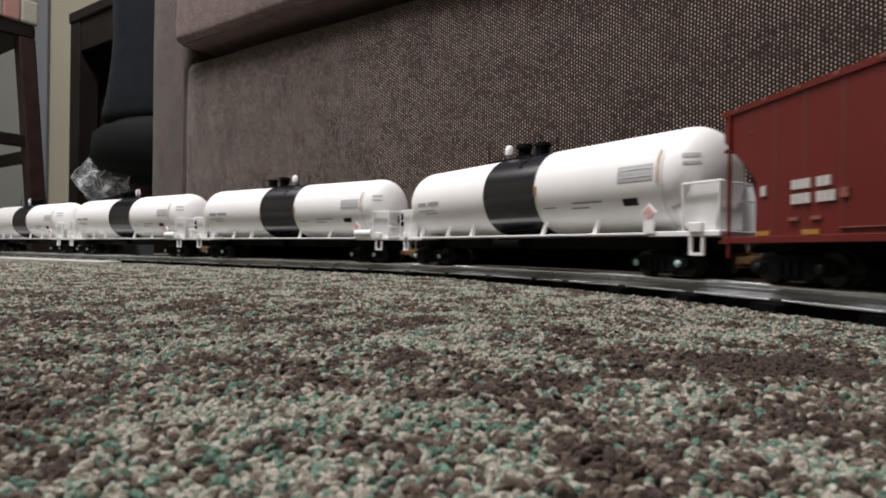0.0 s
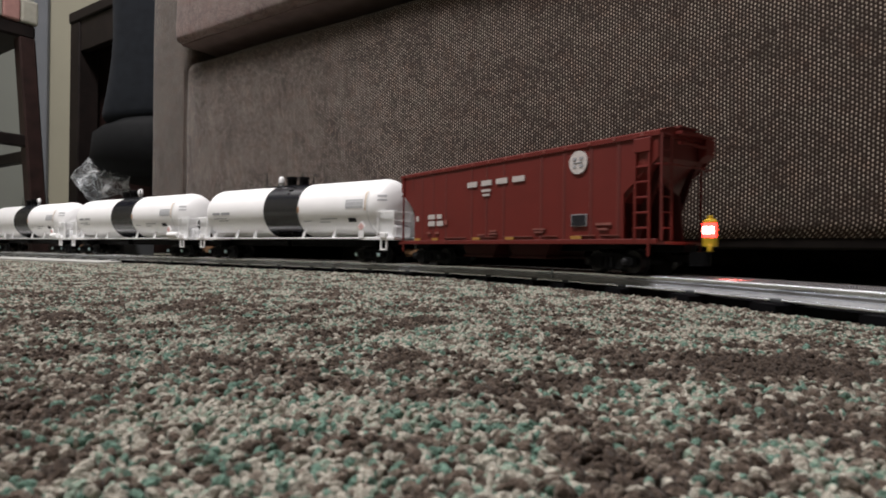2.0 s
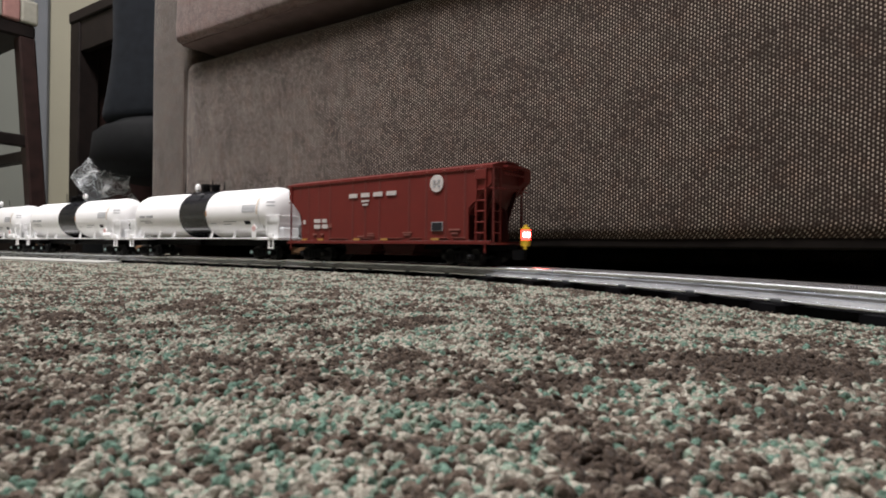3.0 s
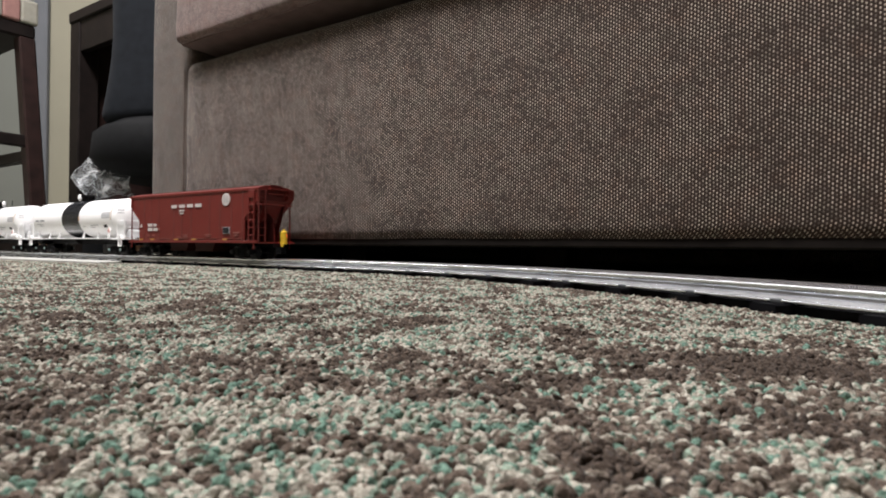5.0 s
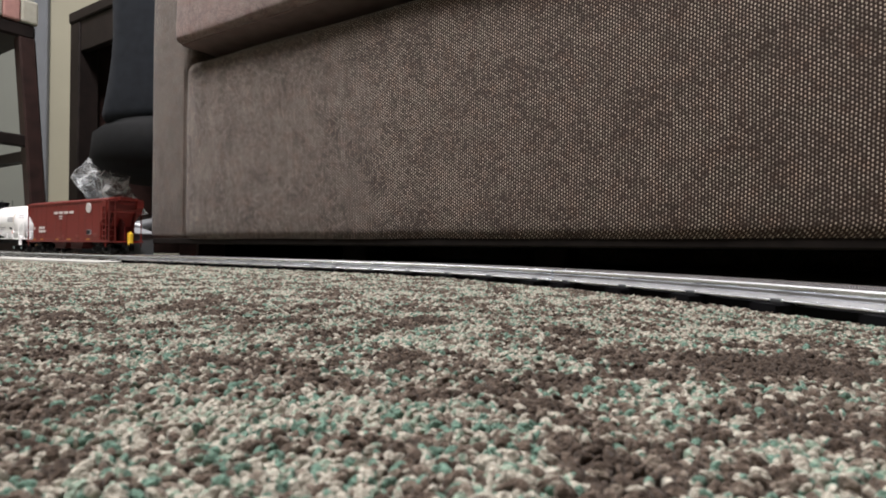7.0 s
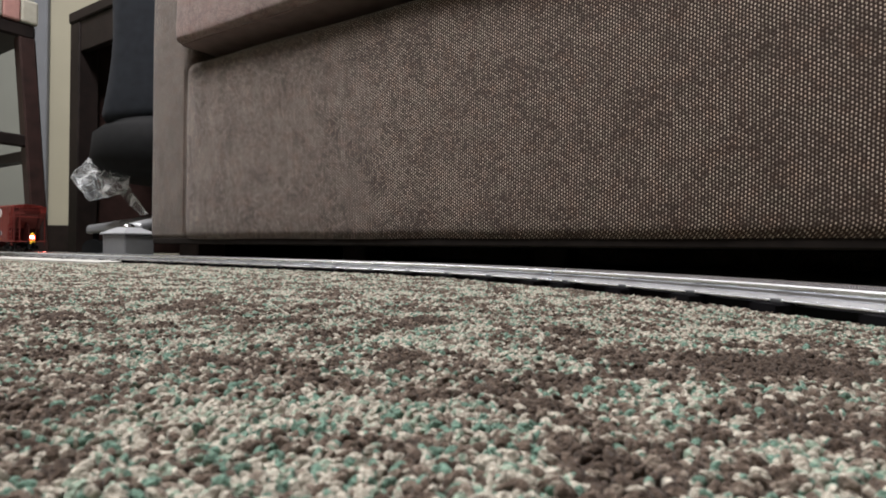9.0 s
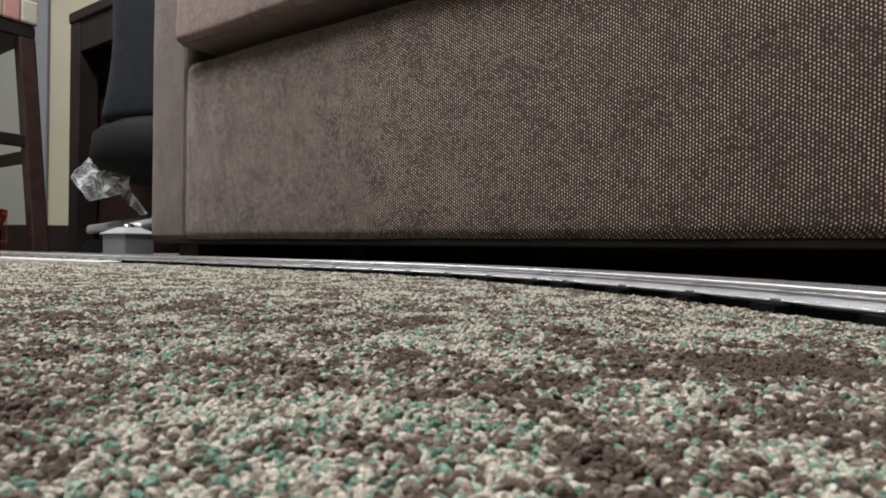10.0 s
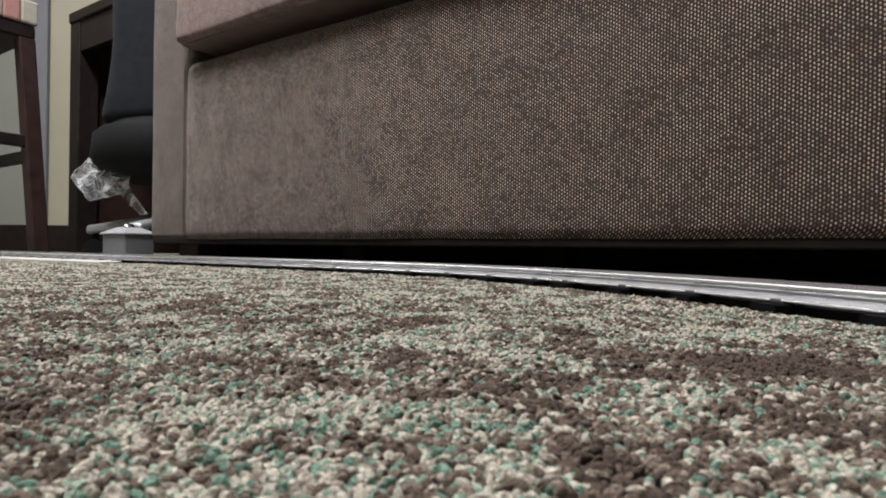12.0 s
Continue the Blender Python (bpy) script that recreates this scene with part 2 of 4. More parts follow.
nt_.links.new(clear.outputs[0], mix_.inputs[1])
nt_.links.new(bsdf_.outputs[0], mix_.inputs[2])
nt_.links.new(mix_.outputs[0], nt_.nodes["Material Output"].inputs[0])
# half-clear white for the highlights drawn along the folds
M_FOLDGLINT.use_nodes = True
nt_ = M_FOLDGLINT.node_tree
clear, mix_ = nt_.nodes.new("ShaderNodeBsdfTransparent"), nt_.nodes.new("ShaderNodeMixShader")
b_ = nt_.nodes["Principled BSDF"]
b_.inputs["Base Color"].default_value, b_.inputs["Roughness"].default_value = (0.80, 0.83, 0.84, 1), 0.2
mix_.inputs[0].default_value = 0.32
nt_.links.new(clear.outputs[0], mix_.inputs[1])
nt_.links.new(b_.outputs[0], mix_.inputs[2])
nt_.links.new(mix_.outputs[0], nt_.nodes["Material Output"].inputs[0])
m_, nt_, b_ = base("lamp_diffuser", 0.4)
b_.inputs["Base Color"].default_value = (0.9, 0.9, 0.88, 1)
b_.inputs["Emission Color"].default_value = (1.0, 0.95, 0.87, 1)
b_.inputs["Emission Strength"].default_value = 4.0
M_DIFFUSER = m_


# ---------------------------------------------------------------- mesh helpers
def box(bm, x0, x1, y0, y1, z0, z1, bevel=0.0, seg=1):
    r = bmesh.ops.create_cube(bm, size=1.0)
    vs = r["verts"]
    for v in vs:
        v.co = Vector(((x0 + x1) / 2 + v.co.x * (x1 - x0), (y0 + y1) / 2 + v.co.y * (y1 - y0), (z0 + z1) / 2 + v.co.z * (z1 - z0)))
    if bevel:
        es = list({e for v in vs for e in v.link_edges})
        bmesh.ops.bevel(bm, geom=es, offset=bevel, segments=seg, profile=0.5, affect="EDGES")
    return vs


def cyl(bm, p, q, r, seg=10, r2=None):
    """A rod from p to q."""
    p, q = Vector(p), Vector(q)
    d = q - p
    m = Matrix.Translation((p + q) / 2) @ d.to_track_quat("Z", "Y").to_matrix().to_4x4()
    bmesh.ops.create_cone(bm, cap_ends=True, segments=seg, radius1=r, radius2=r if r2 is None else r2, depth=d.length, matrix=m)


def lathe(bm, profile, seg=32, axis="x", center=(0, 0, 0)):
    """Turn (along, radius) pairs round the x, y or z axis."""
    rings = []
    for al, r in profile:
        ring = []
        for k in range(seg):
            t = 2 * math.pi * k / seg
            c, s = r * math.cos(t), r * math.sin(t)
            co = {"x": (al, c, s), "y": (c, al, s), "z": (c, s, al)}[axis]
            ring.append(bm.verts.new(Vector(co) + Vector(center)))
        rings.append(ring)
    for a, b in zip(rings, rings[1:]):
        for k in range(seg):
            bm.faces.new((a[k], a[(k + 1) % seg], b[(k + 1) % seg], b[k]))
    for ring in (rings[0], rings[-1]):
        bm.faces.new(ring)
    bmesh.ops.recalc_face_normals(bm, faces=bm.faces[:])


def prism(bm, outline, lo, hi, axis="y"):
    """Extrude an outline: (x, z) along y, (y, z) along x, or (x, y) along z."""
    def put(a, b, k):
        return {"y": (a, k, b), "x": (k, a, b), "z": (a, b, k)}[axis]
    f = [bm.verts.new(put(a, b, lo)) for a, b in outline]
    g = [bm.verts.new(put(a, b, hi)) for a, b in outline]
    fs = [bm.faces.new(f), bm.faces.new(g)]
    for k in range(len(outline)):
        j = (k + 1) % len(outline)
        fs.append(bm.faces.new((f[k], f[j], g[j], g[k])))
    bmesh.ops.recalc_face_normals(bm, faces=fs)
    return fs


def mesh_of(name, bm, material, smooth=None):
    me = bpy.data.meshes.new(name)
    if smooth is not None:
        for f in bm.faces:
            f.smooth = True
        for e in bm.edges:
            if len(e.link_faces) == 2 and e.calc_face_angle(0) > radians(smooth):
                e.smooth = False
    bm.to_mesh(me)
    bm.free()
    me.materials.append(material)
    return me


def part(name, bm, material, parent=None, label="", smooth=None):
    ob = new(name, mesh_of(name, bm, material, smooth))
    ob.parent = parent
    return tagged(ob, label)


def thing(name, m, label, category, group=""):
    ob = new(name)
    ob.empty_display_size = 0.05
    ob.matrix_basis = m
    return tagged(ob, label, category, group)


def B():
    return bmesh.new()


# ---------------------------------------------------------------- the line of the track
X0, Y0, HEAD, RADIUS = -0.1407, 0.8378, -0.5930, 0.9099
RAIL_TOP = 0.0163
S_LEFT = -1.55


def line_at(s, off=0.0, z=0.0):
    """A point of the track's centre line, s metres on from the start of the bend (negative: along the straight)."""
    h, n = Vector((math.cos(HEAD), math.sin(HEAD))), Vector((-math.sin(HEAD), math.cos(HEAD)))
    if s < S_LEFT:
        b = HEAD + (S_LEFT - s) / RADIUS
        p = Vector((X0, Y0)) + h * S_LEFT - n * RADIUS + (RADIUS + off) * Vector((-math.sin(b), math.cos(b)))
    elif s < 0:
        p = Vector((X0, Y0)) + h * s + n * off
    else:
        b = HEAD - s / RADIUS
        p = Vector((X0, Y0)) - n * RADIUS + (RADIUS + off) * Vector((-math.sin(b), math.cos(b)))
    return Vector((p.x, p.y, z))


def head_at(s):
    return HEAD - max(s, 0) / RADIUS + max(S_LEFT - s, 0) / RADIUS


# ---------------------------------------------------------------- structure
def slab(name, x0, x1, y0, y1, z0, z1, material, label):
    bm = B()
    box(bm, x0, x1, y0, y1, z0, z1)
    return tagged(part(name, bm, material), label, name.split("_")[0], kind="structure")


RX0, RX1, RY0, RY1, RZ = -3.3, 2.4, -2.2, 2.9, 2.45
slab("floor", RX0 - 0.1, RX1 + 0.1, RY0 - 0.1, RY1 + 0.1, -0.1, -0.0022, M_CARPET, "loop-pile carpet in brown, beige and green flecks")
slab("wall_north", RX0, RX1, RY1, RY1 + 0.1, -0.05, RZ, M_WALL, "cream painted wall behind the desk")
slab("wall_south", RX0, RX1, RY0 - 0.1, RY0, -0.05, RZ, M_WALL3, "unseen taupe wall, kept dark to cut bounced light")
slab("wall_west", RX0 - 0.1, RX0, RY0 - 0.1, RY1 + 0.1, -0.05, RZ, M_WALL, "cream painted wall")
slab("wall_east", RX1, RX1 + 0.1, RY0 - 0.1, RY1 + 0.1, -0.05, RZ, M_WALL3, "unseen taupe wall, kept dark to cut bounced light")
slab("ceiling", RX0 - 0.1, RX1 + 0.1, RY0 - 0.1, RY1 + 0.1, RZ, RZ + 0.1, M_CEIL, "white painted ceiling")
# thin slab that gives the shaded left wall a darker colour
slab("wall_panel", RX0 + 0.001, -2.036, RY1 - 0.012, RY1 - 0.001, 0.128, RZ - 0.001, M_WALL2, "left part of the wall, its shade put into a grey-green colour")
bm = B()
box(bm, RX0, RX1, RY1 - 0.018, RY1 - 0.001, -0.002, 0.13, 0.004)
tagged(part("baseboard", bm, M_DARKWOOD), "dark stained wooden baseboard", "baseboard", kind="structure")
# strip added for the bluish shadow edge, its shade put into the colour
bm = B()
box(bm, -2.035, -1.968, RY1 - 0.03, RY1 - 0.001, 0.13, 2.2, 0.006)
tagged(part("trim", bm, M_WALLSHADOW), "upright grey strip standing for a shadow edge on the wall", "trim", kind="structure")

for lx, ly, lz, lw in LAMPS:
    lamp = thing("ceiling_light", pose(lx, ly, RZ), "round white ceiling light, switched on", "ceiling light")
    bm = B()
    lathe(bm, [(-0.03, 0.25), (-0.03, 0.27), (-0.001, 0.27)], 40, "z")
    part("frame", bm, M_CEIL, lamp, smooth=40)
    bm = B()
    lathe(bm, [(-0.045, 0.05), (-0.042, 0.16), (-0.032, 0.24)], 40, "z")
    part("diffuser", bm, M_DIFFUSER, lamp, "glowing white diffuser", smooth=40)

# ---------------------------------------------------------------- sofa
SOFA = Matrix.Translation((-0.5285, 1.1897, 0)) @ pose(0, 0, 0, 0, 0, math.degrees(HEAD))


def puffed(x0, x1, y0, y1, z0, z1, bevel, cuts, bulge, seed):
    """An upholstered block with rounded edges and a slightly uneven stuffing."""
    bm = B()
    box(bm, x0, x1, y0, y1, z0, z1, bevel, 4)
    long = [e for e in bm.edges if e.calc_length() > 0.3 * (x1 - x0) and abs(e.verts[0].co.x - e.verts[1].co.x) > 0.1 * (x1 - x0)]
    bmesh.ops.subdivide_edges(bm, edges=long, cuts=cuts, use_grid_fill=True)
    tall = [e for e in bm.edges if abs(e.verts[0].co.z - e.verts[1].co.z) > 0.4 * (z1 - z0)]
    bmesh.ops.subdivide_edges(bm, edges=tall, cuts=8, use_grid_fill=True)
    for v in bm.verts:
        w = noise.noise(Vector((v.co.x * 5, v.co.z * 6, seed))) * 0.6 + noise.noise(Vector((v.co.x * 17, v.co.z * 15, seed + 3))) * 0.25
        if v.co.y < (y0 + y1) / 2:
            v.co.y += bulge * w
        v.co.z += 0.4 * bulge * noise.noise(Vector((v.co.x * 6, 4.0, seed)))
    return bm


sofa = thing("sofa", SOFA, "brown woven-fabric sofa with a loose seat cushion, standing over the track", "sofa")
part("seat_base", puffed(-0.012, 2.3, 0.0, 0.86, 0.042, 0.412, 0.023, 40, 0.004, 1.0), M_SOFA, sofa, "brown woven front panel", 50)
part("arm", puffed(-0.142, 0.004, 0.005, 0.9, 0.046, 0.66, 0.014, 4, 0.003, 5.0), M_ARM, sofa, "", 50)
bm = puffed(0.008, 1.15, -0.034, 0.8, 0.437, 0.62, 0.012, 24, 0.005, 9.0)
part("seat_cushion", bm, M_CUSHION, sofa, "rose-brown loose seat cushion", 60)
part("seat_cushion", puffed(1.156, 2.3, -0.034, 0.8, 0.437, 0.62, 0.012, 24, 0.005, 12.0), M_CUSHION, sofa, "rose-brown loose seat cushion", 60)
bm = B()
box(bm, 0.016, 2.29, -0.022, 0.79, 0.4345, 0.4375, 0.001)
part("cushion_lining", bm, M_UNDER, sofa, "dark brown cloth under the cushions")
# unseen backrest, run down to the floor to block light from behind
bm = B()
box(bm, -0.12, 2.3, 0.865, 0.93, -0.002, 0.80, 0.02, 3)
part("backrest_light_block", bm, M_SOFA, sofa)
# dark strip put in for the shade below the front panel
bm = B()
box(bm, -0.13, 2.29, 0.006, 0.86, 0.0385, 0.051, 0.002)
part("bottom_shade", bm, M_LININGSHADE, sofa, "dark band for the shade along the lower edge")
bm = B()
box(bm, 0.01, 2.29, 0.12, 0.85, 0.395, 0.4338)
part("deck", bm, M_LININGSHADE, sofa, "dark lining cloth under the cushions")
bm = B()
for k in range(60):
    z = 0.062 + k * 0.0056
    cyl(bm, (-0.013, 0.0035 + 0.0006 * math.sin(k * 1.7), z), (-0.0128, 0.0035 + 0.0006 * math.sin(k * 2.3), z + 0.0042), 0.0011, 5)
tagged(part("seam_stitching", bm, M_UNDER, sofa, "dark stitched seam between arm and front"), kind="stuff")
# added board that stops light entering below the arm
bm = B()
box(bm, -0.134, -0.116, 0.12, 0.86, -0.002, 0.05, 0.002)
part("side_light_block", bm, M_LININGSHADE, sofa)
for fx, fy in ((-0.06, 0.08), (0.22, 0.30), (-0.06, 0.8), (0.62, 0.45), (2.2, 0.4), (2.2, 0.8)):
    bm = B()
    box(bm, fx - 0.035, fx + 0.035, fy - 0.035, fy + 0.035, -0.002, 0.0445, 0.004)
    part("foot", bm, M_REDWOOD, sofa, "dark wooden foot")


# ---------------------------------------------------------------- track
def sweep(name, outline, s0, s1, off, material, parent, steps=14, smooth=35, web=()):
    """Sweep a closed (side, height) outline along the track."""
    bm = B()
    rings = []
    for k in range(steps + 1):
        s = s0 + (s1 - s0) * k / steps
        rings.append([bm.verts.new(line_at(s, off + a, b)) for a, b in outline])
    n = len(outline)
    for a, b in zip(rings, rings[1:]):
        for k in range(n):
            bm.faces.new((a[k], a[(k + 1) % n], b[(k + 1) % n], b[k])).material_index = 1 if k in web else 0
    bm.faces.new(rings[0]), bm.faces.new(rings[-1])
    bmesh.ops.recalc_face_normals(bm, faces=bm.faces[:])
    ob = part(name, bm, material, parent, smooth=smooth)
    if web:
        ob.data.materials.append(M_WEBSHADE)
    return ob


def rail_outline():
    zb, zt = 0.0047, RAIL_TOP
    bead = [(-0.0042 + 0.0014 * math.cos(radians(a)), zb + 0.0011 + 0.0014 * math.sin(radians(a))) for a in (200, 180, 160, 140, 120, 100, 85)]
    ridge = [(-0.0024, zb + 0.0018), (-0.0014, 0.0088), (-0.0017, 0.0091), (-0.0018, 0.0094), (-0.0013, 0.0097)]
    half = [(-0.0038, zb)] + bead + ridge
    head = [(0.0027 * math.sin(math.radians(a)), zt - 0.0027 + 0.0027 * math.cos(math.radians(a))) for a in range(-150, 151, 25)]
    return half + head + [(-x, z) for x, z in reversed(half)]


JOINTS = [-4.0375, -3.636, -3.2345, -2.833, -2.4315, -2.03, -1.629, -1.2275, -0.826, -0.4245, -0.0235, 0.378, 0.78, 1.18]
OUT = rail_outline()
for a, b in zip(JOINTS, JOINTS[1:]):
    sec = thing("track_section", Matrix(), "three-rail tinplate track section with black ties on the carpet", "toy track", "track sections")
    for off in (-0.0159, 0.0, 0.0159):
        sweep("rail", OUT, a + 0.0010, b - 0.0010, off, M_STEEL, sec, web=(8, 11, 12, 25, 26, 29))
    # black strip put in for the shadow gap under the rails
    sweep("shade_strip", [(-0.0165, -0.0022), (-0.0165, 0.0034), (0.0165, 0.0034), (0.0165, -0.0022)], a + 0.001, b - 0.001, 0.0, M_TIE, sec)
    ties = [a + 0.022 + k * (b - a - 0.044) / 5 for k in range(6)]
    for s in ties:
        c = line_at(s)
        bm = B()
        prism(bm, [(-0.0095, -0.0018), (-0.0092, 0.0036), (-0.0082, 0.0045), (0.0082, 0.0045), (0.0092, 0.0036), (0.0095, -0.0018)], -0.0315, 0.0315)
        t = part("tie", bm, M_TIE, sec)
        t.matrix_basis = Matrix.Translation(c) @ pose(0, 0, 0, 0, 0, math.degrees(head_at(s)))
        for off in (-0.0159, 0.0, 0.0159):
            bm = B()
            for sd in (-1, 1):
                box(bm, -0.0042, 0.0042, off + sd * 0.0043 - 0.0017, off + sd * 0.0043 + 0.0017, 0.0044, 0.0072, 0.0006)
            part("clip", bm, M_CLIP, t)

bm = B()
pts = [(-0.50, -0.098), (-0.53, -0.05), (-0.66, 0.03), (-0.66, 0.05), (-1.9, 0.06), (-1.9, -0.11)]
prism(bm, [tuple(line_at(s, o).xy) for s, o in pts], -0.002, 0.0036, "z")
tagged(part("board", bm, M_BOARD), "thin off-white board lying under the track", "board")

# ---------------------------------------------------------------- rolling stock
WHEEL_R, AXLE_Z, BASE = 0.0095, RAIL_TOP + 0.0095, 0.021


def truck(parent, x, caps=M_CAP, name="truck"):
    """A two-axle truck; its pivot is the part's origin at rail height."""
    bm = B()
    for sd in (-1, 1):
        y = sd * 0.0262
        prism(bm, [(-0.028, 0.0075), (-0.028, 0.0125), (-0.012, 0.0165), (0.012, 0.0165), (0.028, 0.0125), (0.028, 0.0075), (0.012, 0.0035), (-0.012, 0.0035)], y - 0.002, y + 0.002)
        for a in (-0.006, 0.0, 0.006):
            cyl(bm, (a, y + sd * 0.0022, 0.005), (a, y + sd * 0.0022, 0.0135), 0.0021, 8)
        for a in (-BASE, BASE):
            box(bm, a - 0.0055, a + 0.0055, y - 0.003, y + 0.003, 0.0055, 0.0135, 0.001)
    box(bm, -0.007, 0.007, -0.026, 0.026, 0.0075, 0.0155, 0.001)
    box(bm, -0.012, 0.012, -0.012, 0.012, 0.0155, 0.021, 0.001)
    tr = part(name, bm, M_BLACK, parent, "black four-wheel truck")
    tr.location = (x, 0, RAIL_TOP)
    for a in (-BASE, BASE):
        bm = B()
        prof = [(-0.0205, 0.006), (-0.0203, 0.0092), (-0.0160, WHEEL_R), (-0.0145, WHEEL_R), (-0.0142, 0.0108), (-0.0125, 0.0108), (-0.0122, 0.002)]
        lathe(bm, prof + [(-p, r) for p, r in reversed(prof)], 20, "y")
        w = part("wheelset", bm, M_WHEEL, tr, smooth=30)
        w.location = (a, 0, WHEEL_R)
        for sd in (-1, 1):
            bm = B()
            lathe(bm, [(sd * 0.0288, 0.0026), (sd * 0.0304, 0.0027), (sd * 0.0312, 0.0016)], 12, "y", (a, 0, 0.0095))
            part("bearing_cap", bm, caps, tr, smooth=40)
    return tr


def coupler(parent, x, sd, metal=M_BLACK):
    bm = B()
    box(bm, min(x, x + sd * 0.022), max(x, x + sd * 0.022), -0.003, 0.003, 0.026, 0.032, 0.0008)
    cx = x + sd * 0.026
    prism(bm, [(cx - 0.006, -0.005), (cx - 0.006, 0.006), (cx + 0.004, 0.008), (cx + 0.006, 0.003), (cx, 0.001), (cx + 0.005, -0.004)], 0.0235, 0.0345, "z")
    part("coupler", bm, metal, parent, smooth=30)


def wire(bm, pts, r=0.0007, seg=6):
    for p, q in zip(pts, pts[1:]):
        cyl(bm, p, q, r, seg)


TZ, TR = 0.0888, 0.0393
DECK_Z = 0.0477


def on_tank(bm, x0, x1, z0, z1, lift=0.0003, steps=4):
    """A printed patch that follows the tank's near side between two heights."""
    rows = []
    for k in range(steps + 1):
        z = z0 + (z1 - z0) * k / steps + TZ - 0.0912
        row = []
        for j in range(5):
            x = x0 + (x1 - x0) * j / 4
            # the end cap narrows past the straight shell
            r = TR if x < 0.174 else TR * math.sin(math.acos(min(1, (x - 0.174) / 0.027))) ** 0.85
            row.append(bm.verts.new((x, -math.sqrt(max(1e-9, (r + lift) ** 2 - (z - TZ) ** 2)), z)))
        rows.append(row)
    for a, b in zip(rows, rows[1:]):
        for j in range(4):
            bm.faces.new((a[j], a[j + 1], b[j + 1], b[j]))


def tank_car(flip):
    """Origin midway between the trucks, at floor height; +x is the rear end."""
    car = thing("tank_car", Matrix(), "white model tank car with a black centre band", "model tank car", "tank cars")
    bm = B()
    prof = [(-0.2, 0.001)]
    for k in range(1, 13):
        a = math.pi / 2 * k / 12
        prof.append((-0.174 - 0.027 * math.cos(a), TR * math.sin(a) ** 0.85))
    prof += [(-0.1, TR), (0.0, TR), (0.1, TR)] + [(-p, r) for p, r in reversed(prof)]
    lathe(bm, prof, 56, "x", (0, 0, TZ))
    part("tank", bm, M_WHITE, car, smooth=40)
    bm = B()
    lathe(bm, [(-0.0382, TR - 0.002), (-0.0380, TR + 0.0005), (0.0370, TR + 0.0005), (0.0372, TR - 0.002)], 56, "x", (0, 0, TZ))
    part("band", bm, M_BAND, car, "glossy black centre band", 40)
    for rx in (0.170,):
        bm = B()
        lathe(bm, [(rx - 0.0012, TR - 0.001), (rx - 0.001, TR + 0.0004), (rx + 0.001, TR + 0.0004), (rx + 0.0012, TR - 0.001)], 56, "x", (0, 0, TZ))
        part("weld_ring", bm, M_WHITE2, car, smooth=40)
    # deck: thin running boards, end platforms and black centre sill
    bm = B()
    for sd in (-1, 1):
        box(bm, -0.205, 0.205, sd * 0.0335 - 0.0035, sd * 0.0335 + 0.0035, DECK_Z - 0.0011, DECK_Z + 0.0007, 0.0003)
    part("running_board", bm, M_WHITE, car)
    for sd in (-1, 1):
        bm = B()
        x0, x1 = sorted((sd * 0.158, sd * 0.214))
        box(bm, x0, x1, -0.0372, 0.0372, DECK_Z - 0.0026, DECK_Z + 0.0012, 0.0005)
        part("end_platform", bm, M_WHITE, car)
        bm = B()
        prism(bm, [(sd * 0.190, DECK_Z), (sd * 0.208, DECK_Z), (sd * 0.212, DECK_Z + 0.036), (sd * 0.163, DECK_Z + 0.036), (sd * 0.168, DECK_Z + 0.026)], -0.0325, -0.0312)
        prism(bm, [(sd * 0.190, DECK_Z), (sd * 0.208, DECK_Z), (sd * 0.212, DECK_Z + 0.036), (sd * 0.163, DECK_Z + 0.036), (sd * 0.168, DECK_Z + 0.026)], 0.0312, 0.0325)
        box(bm, *sorted((sd * 0.165, sd * 0.20)), -0.018, 0.018, DECK_Z, DECK_Z + 0.018, 0.003)
        part("saddle", bm, M_WHITE2, car, "milky white end saddle")
        bm = B()
        zt = DECK_Z + 0.034
        for y in (-0.0362, 0.0362):
            wire(bm, [(sd * 0.186, y, DECK_Z), (sd * 0.186, y, zt), (sd * 0.213, y, zt), (sd * 0.213, y, DECK_Z)], 0.0008)
        wire(bm, [(sd * 0.213, -0.0362, zt), (sd * 0.213, 0.0362, zt)], 0.0008)
        wire(bm, [(sd * 0.213, -0.0362, zt - 0.012), (sd * 0.213, 0.0362, zt - 0.012)], 0.0006)
        part("handrail", bm, M_WHITE, car)
        for y in (-0.0362, 0.0362):
            bm = B()
            box(bm, sd * 0.197 - 0.0054, sd * 0.197 - 0.0036, y - 0.0012, y + 0.0012, DECK_Z - 0.0140, DECK_Z)
            box(bm, sd * 0.197 + 0.0036, sd * 0.197 + 0.0054, y - 0.0012, y + 0.0012, DECK_Z - 0.0140, DECK_Z)
            box(bm, sd * 0.197 - 0.0054, sd * 0.197 + 0.0054, y - 0.0014, y + 0.0014, DECK_Z - 0.0158, DECK_Z - 0.0136)
            box(bm, sd * 0.197 - 0.005, sd * 0.197 + 0.005, y - 0.003, y + 0.002, DECK_Z, DECK_Z + 0.007, 0.0006)
            part("stirrup_step", bm, M_WHITE, car, "white stirrup step")
        coupler(car, sd * 0.205, sd, M_COPPER)
    bm = B()
    box(bm, -0.205, 0.205, -0.010, 0.010, 0.036, 0.0462)
    for a in (-0.165, 0.165):
        box(bm, a - 0.012, a + 0.012, -0.03, 0.03, 0.0365, 0.0450, 0.001)
    cyl(bm, (-0.04, -0.02, 0.041), (0.0, -0.02, 0.041), 0.005, 10)
    part("underframe", bm, M_BLACK, car, "black centre sill and bolsters")
